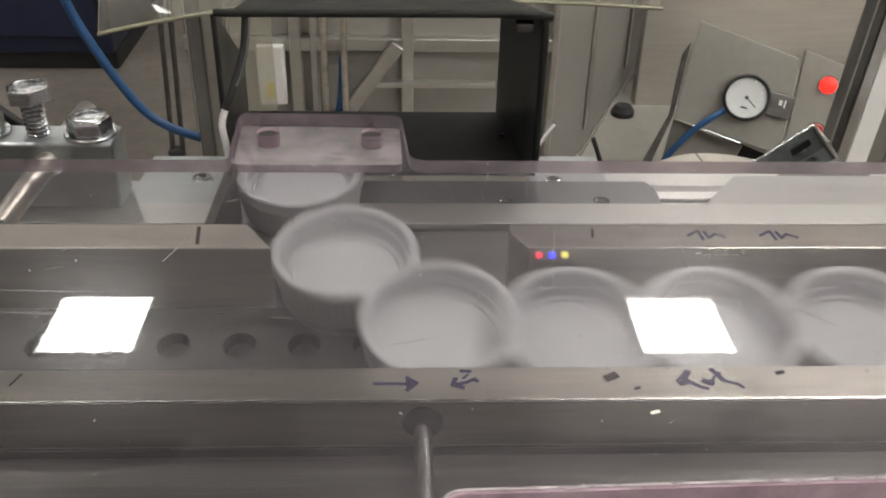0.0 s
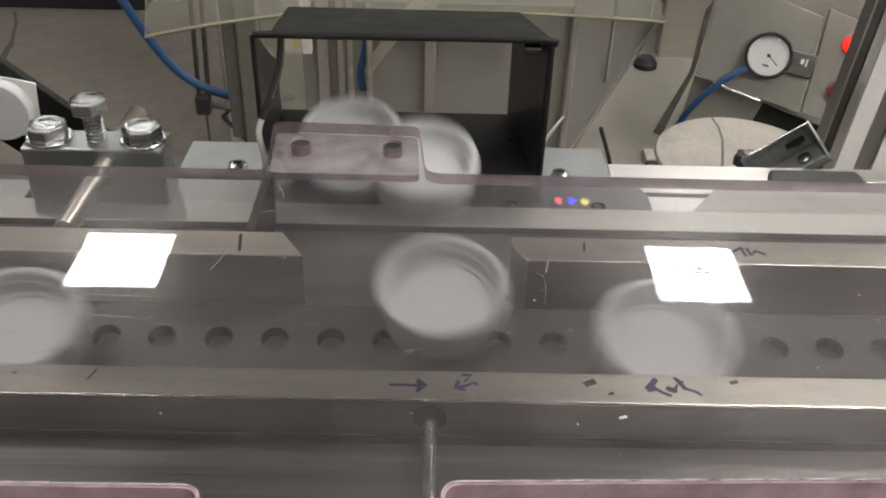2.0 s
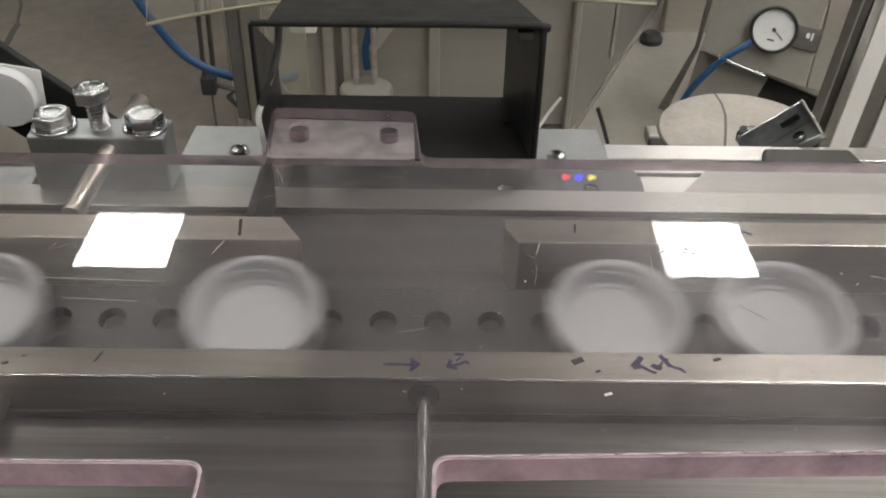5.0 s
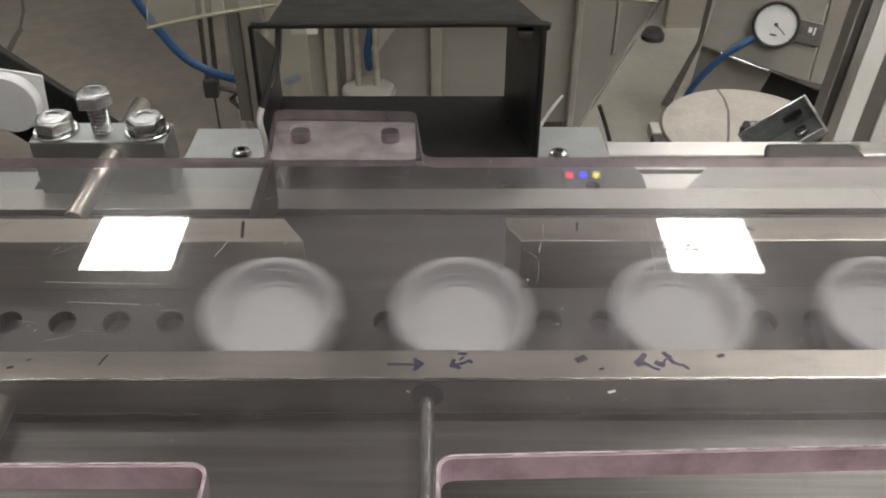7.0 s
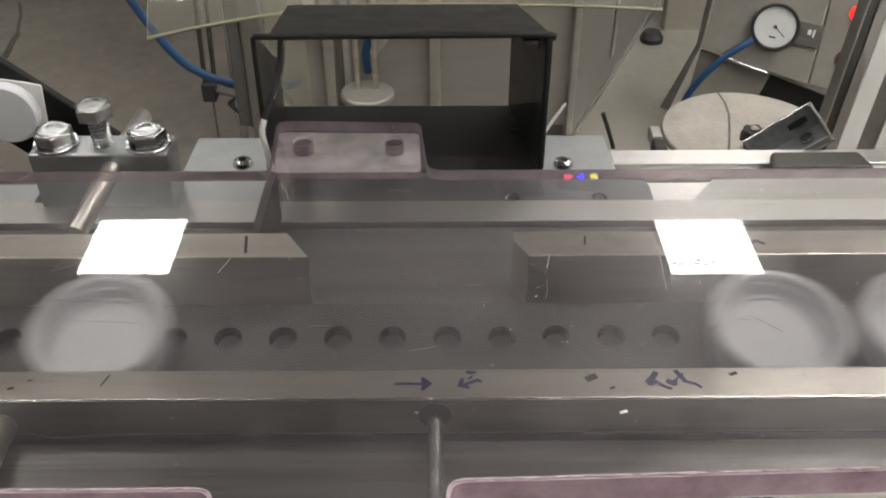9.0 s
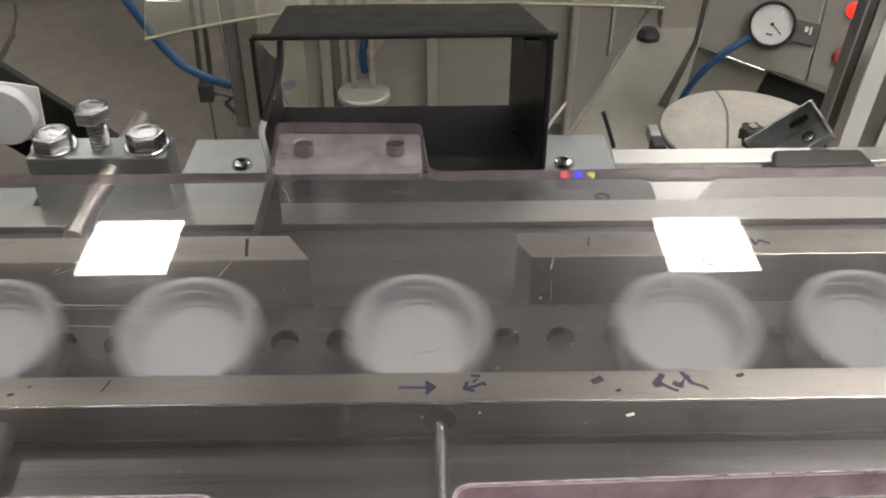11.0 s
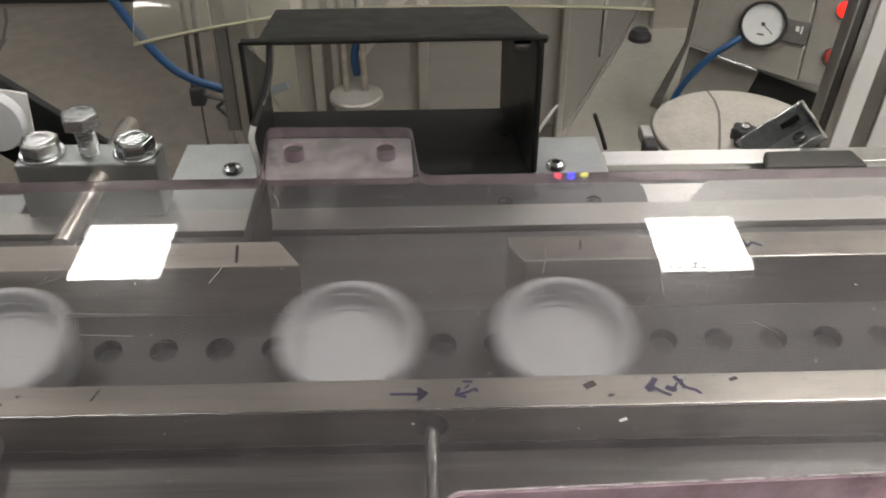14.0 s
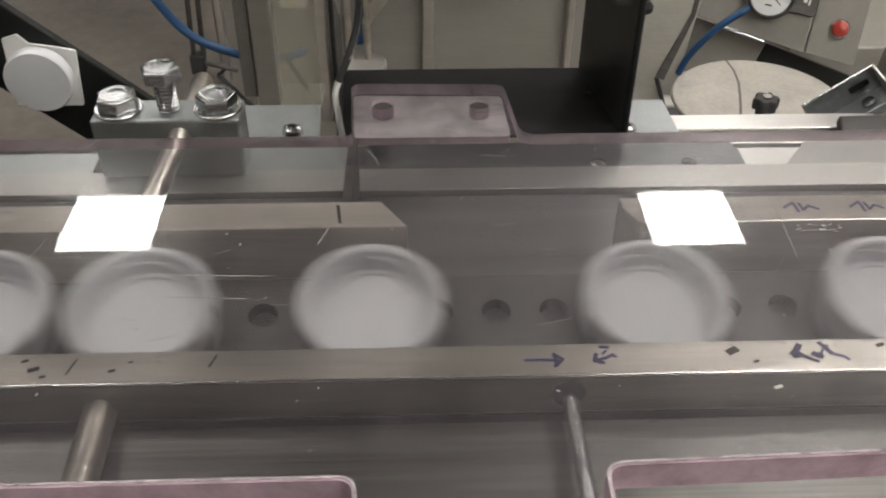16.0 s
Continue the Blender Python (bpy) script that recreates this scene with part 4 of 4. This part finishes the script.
def control_box():
    """A stainless control box with a pressure gauge and red lamps, seen square on."""
    look_back = Matrix.Translation((0.752, 1.9, -0.655)) @ Euler((radians(68), radians(0), radians(-16)), "XYZ").to_matrix().to_4x4() @ pose(0, 0, 0, 0, 0, -15)
    ob = empty("control_box", look_back, "brushed stainless control box with hinged lids", "control box")
    part("housing", prism([(-0.140, 0.108), (0.088, 0.107), (0.135, -0.097), (-0.107, -0.107)], -0.055, 0.0), BOX_STEEL, ob, "", None, 0.003)
    part("lid", prism([(-0.142, 0.110), (0.090, 0.109), (0.137, -0.099), (-0.109, -0.109)], 0.0005, 0.005), BOX_STEEL, ob, "", None, 0.0015)
    part("pedestal", box(-0.02, 0.06, -0.06, 0.04, -0.36, -0.055), STEEL_DARK, ob)
    part("lower_lid", prism([(-0.109, -0.113), (0.060, -0.106), (0.050, -0.235), (-0.092, -0.235)], -0.045, -0.040), BOX_STEEL, ob, "", None, 0.0015)
    # The shadow under the lamp panel is modelled as a black block.
    part("panel_shadow", box(0.05, 0.30, -0.29, -0.11, -0.16, -0.060), BLACK, ob, "black block for the shadow below the lamp panel")
    # Added dark strip: stands for the box's side face lying in shade.
    part("side_shade", prism([(-0.150, 0.030), (-0.143, 0.060), (-0.113, -0.108), (-0.118, -0.27), (-0.140, -0.27), (-0.123, -0.108)], -0.050, -0.010), STEEL_DARK, ob, "dark strip for the shaded side of the box", None, 0.002)
    part("hinge", rod((-0.063, -0.111, 0.004), (0.047, -0.108, 0.004), 0.0042), ZINC, ob)
    part("lamp_panel", prism([(0.093, 0.131), (0.20, 0.130), (0.249, -0.086), (0.141, -0.097)], -0.02, 0.003), BOX_STEEL, ob, "", None, 0.0015)
    for x, y, m, text in ((0.168, 0.078, RED_ON, "lit red lamp"), (0.185, -0.024, RED_OFF, "unlit red button")):
        lamp = part("lamp", lathe([(0.0185, 0.003), (0.0185, 0.010), (0.0150, 0.022), (0.0003, 0.027)], 32), m, ob, text, 0.7)
        lamp.matrix_basis = pose(x, y, 0)
        part("bezel", lathe([(0.0190, 0.003), (0.0215, 0.003), (0.0215, 0.007), (0.0190, 0.007)], 32, None, False), ZINC, lamp, "bright ring")
    gauge = empty("pressure_gauge", look_back @ pose(0.0175, -0.010, 0.010, 0, 0, 8) @ Matrix.Scale(0.94, 4), "round pressure gauge with white dial and black rim", "gauge")
    part("rim", lathe([(0.0470, 0.0), (0.0530, 0.0), (0.0545, 0.006), (0.0545, 0.024), (0.0510, 0.029), (0.0475, 0.027), (0.0470, 0.016), (0.0469, 0.0)], 48), RUBBER, gauge, "", 0.5)
    part("dial", rod((0, 0, 0.010), (0, 0, 0.0160), 0.0470, 48), DIAL, gauge, "white dial")
    part("needle", box(-0.002, 0.032, -0.0012, 0.0012, 0.0175, 0.0185), RUBBER, gauge).matrix_basis = pose(0, 0, 0, 0, 0, -35)
    part("needle_hub", rod((0, 0, 0.0160), (0, 0, 0.021), 0.0045), RUBBER, gauge)
    part("glass", lathe([(0.0468, 0.0225), (0.0440, 0.0245), (0.030, 0.0270), (0.0003, 0.0280)], 40, None, False), GLASS, gauge, "clear glass", 0.9).visible_shadow = False
    part("bar_text", box(-0.008, 0.008, -0.026, -0.022, 0.0160, 0.0166), RUBBER, gauge, "small dark print")
    part("side_tag", box(0.050, 0.108, -0.028, 0.026, -0.002, 0.008), STEEL_DARK, gauge, "dark square fitting", None, 0.002)
    part("tag_print", box(0.075, 0.083, 0.000, 0.012, 0.008, 0.0086), TAPE, gauge, "pale worn print")
    part("tag_print", box(0.087, 0.091, -0.004, 0.014, 0.008, 0.0086), TAPE, gauge, "pale worn print")
    part("air_line", tube([(-0.035, -0.035, 0.012), (-0.060, -0.060, 0.02), (-0.095, -0.100, 0.015), (-0.125, -0.150, 0.0), (-0.142, -0.190, -0.02), (-0.152, -0.230, -0.04)], 0.0082), HOSE, gauge, "blue air hose")
    t = empty("round_table", pose(0.438, 1.049, -0.45), "round worn stainless turntable plate on a stem", "turntable")
    part("plate", lathe([(0.0003, -0.008), (0.116, -0.008), (0.118, -0.005), (0.118, 0.0), (0.116, 0.002), (0.0003, 0.002)], 96), DISC, t, "", 0.6)
    part("groove", stroke(bmesh.new(), [(-0.014, 0.116), (-0.011, 0.085), (-0.014, 0.050), (-0.022, 0.015), (-0.031, -0.020), (-0.042, -0.060)], 0.0035, 0.0019), STEEL_DARK, t, "dark curved seam across the plate")
    part("stem", rod((0, 0, -0.008), (0, 0, -0.55), 0.03), STEEL_DARK, t)
    part("base", lathe([(0.0003, -0.55), (0.12, -0.55), (0.12, -0.53), (0.04, -0.52), (0.0003, -0.52)], 40), STEEL_DARK, t, "", 0.6)
    part("edge_clamp", box(-0.137, -0.119, -0.045, -0.018, -0.02, 0.004), RUBBER, t, "black edge clamp", None, 0.003)
    part("clamp_tip", box(-0.136, -0.121, -0.018, 0.012, -0.012, 0.006), EDGE_ALU, t, "dull metal clamp tip", None, 0.002)
    k = empty("star_knob", pose(0.431, 1.009, -0.448), "black star knob standing on the turntable", "knob")
    body = bmesh.new()
    lathe([(0.0003, 0.0), (0.010, 0.0), (0.012, 0.010), (0.0175, 0.012), (0.018, 0.024), (0.016, 0.027), (0.0003, 0.027)], 72, body)
    for v in body.verts:
        if math.hypot(v.co.x, v.co.y) > 0.0125:
            f = 0.88 + 0.12 * math.cos(6 * math.atan2(v.co.y, v.co.x))
            v.co.x, v.co.y = v.co.x * f, v.co.y * f
    part("grip", body, RUBBER, k)
    part("stud", rod((0, 0, 0.027), (0, 0, 0.030), 0.006), ZINC, k, "bright stud end")
    w = empty("steel_panel", pose(1.15, 2.6, FLOOR), "tall pale steel machine panel behind the control box", "panel")
    part("panel", box(-0.45, 0.9, 0.0, 0.05, 0.0, 1.7), BRUSHED, w, "", None, 0.004)
    low = empty("low_cabinet", pose(0.86, 1.98, FLOOR), "low grey steel cabinet below the control box", "cabinet")
    part("body", box(0.04, 0.65, 0.05, 0.5, 0.0, 0.13), GREY, low, "", None, 0.006)


background()
control_box()


# ---- the caps ----
SPEED = 0.771
CAP_Z = BED_Z + 0.0004


def cap_thing():
    """A shallow white screw cap lying open side up, its base at the origin."""
    ob = empty("bottle_cap", pose(0, 0, 0), "white ribbed plastic screw cap lying open side up", "cap", "caps on the line")
    R, H, n = 0.0238, 0.0195, 120
    bm = bmesh.new()
    prof = [(0.0003, 0.0002), (R - 0.0040, 0.0002), (R - 0.0026, 0.0010), (R - 0.0018, 0.0030), (R - 0.0002, 0.0140), (R + 0.0004, 0.0146), (R + 0.0004, H - 0.0008), (R - 0.0002, H), (R - 0.0022, H), (R - 0.0028, H - 0.0008),
            (R - 0.0030, 0.0125), (R - 0.0042, 0.0104), (R - 0.0052, 0.0100), (R - 0.0056, 0.0108), (R - 0.0062, 0.0108), (R - 0.0066, 0.0100), (0.010, 0.0098), (0.0003, 0.0098)]
    lathe(prof, n, bm)
    for v in bm.verts:
        r = math.hypot(v.co.x, v.co.y)
        if r > R - 0.0020 and 0.0020 < v.co.z < 0.0142:
            k = round(math.atan2(v.co.y, v.co.x) / (2 * math.pi) * n)
            f = (r - (0.00035 if k % 2 else 0.0)) / r
            v.co.x, v.co.y = v.co.x * f, v.co.y * f
    part("shell", bm, CAP, ob, "", 0.5)
    th = bmesh.new()
    for start in (0.0, 2.1, 4.2):
        tube([((R - 0.0033) * math.cos(start + 0.16 * k), (R - 0.0033) * math.sin(start + 0.16 * k), 0.0125 + 0.0003 * k) for k in range(12)], 0.0006, th, 6)
    part("thread", th, CAP, ob, "", 0.8)
    return ob


# where each cap would be at the start if it ran along the line: metres to the right
PASSES = [0.053, 0.096, 0.141, 0.190, 0.235, 0.284, 0.580, 0.648, 0.848, 0.957, 1.068, 1.127, 1.189, 1.249, 1.306, 1.392, 1.630, 1.786, 1.868, 1.935,
          2.007, 2.066, 2.134, 2.361, 2.547, 2.645, 2.719, 2.776, 2.834, 2.893, 2.957, 3.038, 3.091, 3.307]
PASSES += [3.42, 3.49, 3.57, 3.64, 3.70, 3.80, 3.93, 3.99, 4.07, 4.13, 4.21, 4.29, 4.42, 4.48, 4.55, 4.63]
PASSES += [4.718, 4.805, 4.862, 4.943, 5.040, 5.104, 5.172, 5.341, 5.415, 5.569, 5.646, 5.709, 5.772, 5.843, 5.918, 6.017, 6.071, 6.142, 6.198,
           6.513, 6.619, 6.682, 6.757, 6.827, 7.067, 7.121, 7.223]
PASSES += [7.31, 7.37, 7.45, 7.58, 7.66, 7.72, 7.80, 7.87, 7.99, 8.05, 8.12, 8.20, 8.33, 8.40, 8.48]
PASSES += [8.574, 8.638, 8.698, 8.926, 8.985, 9.035, 9.093, 9.141, 9.187, 9.237, 9.286, 9.704, 9.836, 9.905, 9.952, 10.002, 10.055, 10.109, 10.179,
           10.381, 10.442, 10.525, 10.646, 10.772, 10.847, 11.092, 11.150, 11.197, 11.251, 11.306, 11.684, 11.786, 11.858]
PASSES += [11.977, 12.033, 12.094, 12.154, 12.214, 12.283, 12.378, 12.46, 12.53]
# rejected or braked caps: start place, then (seconds, x, y, height of the base, lean) from where they leave the line's pace
B = SLIDE_Z
REJECTS = [
    (None, [(0.0, -0.038, 0.258, B + 0.003, 8), (0.1, -0.042, 0.292, B + 0.004, 14), (0.2, -0.050, 0.372, -0.03, 40)]),
    (None, [(0.0, -0.018, 0.203, B + 0.001, 6), (0.1, -0.036, 0.262, B + 0.002, 10), (0.2, -0.042, 0.325, B + 0.003, 30), (0.3, -0.05, 0.40, -0.08, 50)]),
    (0.013, [(0.0, 0.012, 0.170, B, 0), (0.1, -0.020, 0.230, B + 0.001, 8), (0.2, -0.033, 0.243, B + 0.0015, 9), (0.5, -0.033, 0.243, B + 0.0015, 9), (0.6, -0.030, 0.300, B + 0.004, 20), (0.7, -0.034, 0.372, -0.022, 70)]),
    (0.375, [(0.5, -0.010, 0.182, B + 0.001, 6), (0.6, -0.012, 0.272, B + 0.004, 20), (0.7, 0.010, 0.368, -0.018, 95)]),
    (0.442, [(0.6, 0.002, 0.268, B + 0.003, 14), (0.7, -0.006, 0.378, -0.045, 40)]),
    (0.497, [(0.6, 0.033, 0.1665, B, 0), (0.7, -0.004, 0.276, B + 0.003, 10), (0.8, -0.02, 0.39, -0.05, 60)]),
    (1.448, [(1.9, -0.018, 0.190, B + 0.002, 8), (2.0, -0.030, 0.292, B + 0.006, 30), (2.1, -0.052, 0.372, -0.006, 80)]),
    (1.506, [(1.9, 0.040, 0.1665, B, 0), (2.0, 0.002, 0.276, B + 0.004, 14), (2.1, -0.032, 0.372, -0.006, 100)]),
    (1.559, [(2.0, 0.010, 0.187, B + 0.002, 8), (2.1, -0.014, 0.282, B + 0.004, 18), (2.2, -0.045, 0.378, -0.035, 60)]),
    (2.420, [(3.1, 0.031, 0.1665, B, 0), (3.2, -0.030, 0.284, B + 0.004, 14), (3.3, -0.046, 0.368, -0.018, 25)]),
    (3.154, [(4.1, -0.008, 0.176, B + 0.001, 5), (4.2, -0.020, 0.300, B + 0.006, 35), (4.3, -0.04, 0.39, -0.03, 70)]),
    (3.215, [(4.1, 0.054, 0.1665, B, 0), (4.2, 0.017, 0.318, B + 0.004, 60), (4.3, 0.01, 0.40, -0.04, 100)]),
    (5.494, [(7.1, 0.017, 0.172, B + 0.001, 3), (7.2, -0.030, 0.345, -0.012, 50), (7.3, -0.04, 0.42, -0.1, 90)]),
    (6.254, [(8.2, -0.054, 0.1665, B, 0), (8.3, -0.088, 0.1665, B, 0), (8.4, -0.099, 0.1665, B, 0), (8.5, -0.142, 0.1665, B, 0), (8.6, -0.21, 0.1665, B, 0), (8.7, -0.287, 0.1665, B, 0)]),
    (6.313, [(8.2, -0.004, 0.200, B + 0.002, 10), (8.3, -0.055, 0.372, -0.010, 70)]),
    (8.761, [(11.4, -0.030, 0.1665, B, 0), (11.5, -0.065, 0.1665, B, 0), (11.6, -0.175, 0.1665, B, 0), (11.7, -0.25, 0.1665, B, 0)]),
    (8.860, [(11.4, 0.072, 0.1665, B, 0), (11.5, -0.020, 0.275, B + 0.003, 12), (11.6, -0.040, 0.372, -0.030, 60)]),
    (9.496, [(12.3, 0.006, 0.195, B + 0.002, 9), (12.4, -0.060, 0.372, -0.010, 95)]),
    (9.562, [(12.3, 0.078, 0.1665, B, 0), (12.4, -0.015, 0.275, B + 0.003, 12), (12.5, -0.045, 0.405, -0.16, 60)]),
    (9.628, [(12.4, 0.070, 0.1665, B, 0), (12.5, -0.018, 0.212, B + 0.002, 8), (12.6, -0.030, 0.268, B + 0.002, 12), (12.7, -0.036, 0.282, -0.0225, -6), (12.8, -0.036, 0.289, -0.0225, -15), (13.2, -0.036, 0.289, -0.0225, -15), (13.3, -0.050, 0.372, -0.035, 60)]),
    (10.306, [(13.2, 0.125, 0.1665, B, 0), (13.3, 0.015, 0.181, B + 0.001, 5), (13.4, -0.056, 0.372, -0.012, 80)]),
    (10.583, [(13.7, 0.024, 0.1665, B, 0), (13.8, -0.012, 0.280, B + 0.003, 14), (13.9, -0.030, 0.372, -0.035, 45)]),
    (11.373, [(14.9, -0.100, 0.1665, B, 0), (15.0, -0.137, 0.1665, B, 0), (15.1, -0.20, 0.1665, B, 0), (15.2, -0.275, 0.1665, B, 0), (15.3, -0.352, 0.1665, B, 0), (15.4, -0.43, 0.1665, B, 0)]),
    (11.430, [(14.8, 0.020, 0.168, B, 0), (14.9, -0.035, 0.362, -0.020, 60), (15.0, -0.045, 0.44, -0.1, 90)]),
    (11.539, [(14.9, 0.048, 0.1665, B, 0), (15.0, -0.040, 0.340, -0.012, 40), (15.1, -0.045, 0.42, -0.1, 80)]),
]
ENTRY = 0.42
# caps that run a little ahead or behind: start place, seconds, metres
UNEVEN = [(1.392, 2.0, 0.012), (1.786, 2.5, 0.005), (2.547, 3.5, 0.009), (4.862, 6.5, 0.004), (5.040, 6.5, 0.004), (5.104, 6.5, 0.004), (5.341, 7.0, 0.006),
          (6.017, 8.0, 0.0056), (8.985, 11.5, -0.007), (9.035, 11.5, -0.014), (9.093, 12.0, 0.018), (9.141, 12.0, 0.007), (9.187, 12.0, 0.005),
          (9.905, 13.0, 0.008), (9.952, 13.0, -0.006), (10.525, 13.5, -0.005), (10.646, 14.0, 0.005), (12.094, 15.5, -0.005), (12.214, 16.0, -0.0065)]


def on_bed(x, y, lean, spin):
    """A cap resting on the slide, which leans towards the front rail."""
    rise = math.tan(radians(TILT)) * (y - CAP_Y)
    return pose(x, y, CAP_Z + rise, max(TILT, lean), 0, 0) @ pose(0, 0, 0, 0, 0, spin)


def journeys():
    """Each cap's way along the line as (seconds, pose) rows at tenths of a second, from entry to leaving."""
    trips = []
    for u in PASSES:
        trips.append((u, []))
    trips += REJECTS
    out = []
    for n, (u, rest) in enumerate(trips):
        spin = (n * 47) % 80 - 40
        rows, first = [], 0
        end = rest[0][0] if rest else 99
        if u is not None:
            first = max(0, math.ceil((u - ENTRY) / SPEED * 10 - 1e-6))
            k = first
            while k / 10 < end - 0.01:
                x = u - SPEED * k / 10
                if x < -ENTRY or k > 160:
                    break
                x += sum(dx * max(0.0, 1 - abs(k / 10 - t) / 0.3) for v, t, dx in UNEVEN if v == u)
                rows.append((k / 10, on_bed(x, CAP_Y, 0, spin)))
                k += 1
        last = None
        for t, x, y, z, lean in rest:
            if last and t - last[0] > 0.15:
                for j in range(1, round((t - last[0]) * 10)):
                    rows.append((round(last[0] + j / 10, 1), rows[-1][1]))
            rows.append((t, on_bed(x, y, lean, spin) if y < 0.19 else pose(x, y, z, lean, 0, 0) @ pose(0, 0, 0, 0, 0, spin)))
            last = (t, x, y, z, lean)
        rows = [r for r in rows if r[0] <= 16.0]
        if rows:
            out.append(rows)
    out.sort(key=lambda r: r[0][0])
    return out


def share_out():
    """Deals the journeys out to as few caps as can run them; a cap that has left returns below the deck."""
    lanes = []
    for rows in journeys():
        t0 = rows[0][0]
        free = [lane for lane in lanes if lane[-1][0] + 0.75 <= t0]
        if free:
            lane = min(free, key=lambda a: a[-1][0])
            (t1, m1) = lane[-1]
            p = m1.translation
            down = -0.13
            lane.append((t1 + 0.1, pose(p.x - 0.02, p.y + (0.05 if p.y > 0.3 else 0.0), -0.26 if p.y > 0.3 else p.z - 0.05)))
            lane.append((t1 + 0.2, pose(p.x - 0.02, p.y + (0.06 if p.y > 0.3 else 0.0), -0.30)))
            lane.append((t0 - 0.3, pose(ENTRY + 0.10, CAP_Y, down)))
            lane.append((t0 - 0.2, pose(ENTRY + 0.12, CAP_Y, -0.07)))
            lane.append((t0 - 0.1, on_bed(rows[0][1].translation.x + SPEED * 0.1, CAP_Y, 0, 0)))
            lane += rows
        else:
            lane = []
            if t0 > 0.05:
                x0 = rows[0][1].translation.x
                lane.append((0.0, on_bed(x0 + SPEED * t0, CAP_Y, 0, 0)))
                if t0 > 0.15:
                    lane.append((round(t0 - 0.1, 1), on_bed(x0 + SPEED * 0.1, CAP_Y, 0, 0)))
            lanes.append(lane + rows)
    for lane in lanes:
        t1, m1 = lane[-1]
        if t1 < 15.95:
            p = m1.translation
            lane.append((round(t1 + 0.1, 1), pose(p.x - 0.02, p.y + (0.05 if p.y > 0.3 else 0.0), -0.26 if p.y > 0.3 else p.z - 0.05)))
            if t1 < 15.75:
                lane.append((round(t1 + 0.2, 1), pose(p.x - 0.02, p.y + (0.06 if p.y > 0.3 else 0.0), -0.30)))
                lane.append((16.0, pose(p.x - 0.02, p.y + (0.06 if p.y > 0.3 else 0.0), -0.30)))
    return lanes


def motions():
    first = cap_thing()
    for i, lane in enumerate(share_out()):
        walk(first if i == 0 else caps_made(first), lane)


def caps_made(first):
    ob = copy_thing(first, pose(0, 0, 0))
    ob.animation_data_clear()
    return ob


motions()
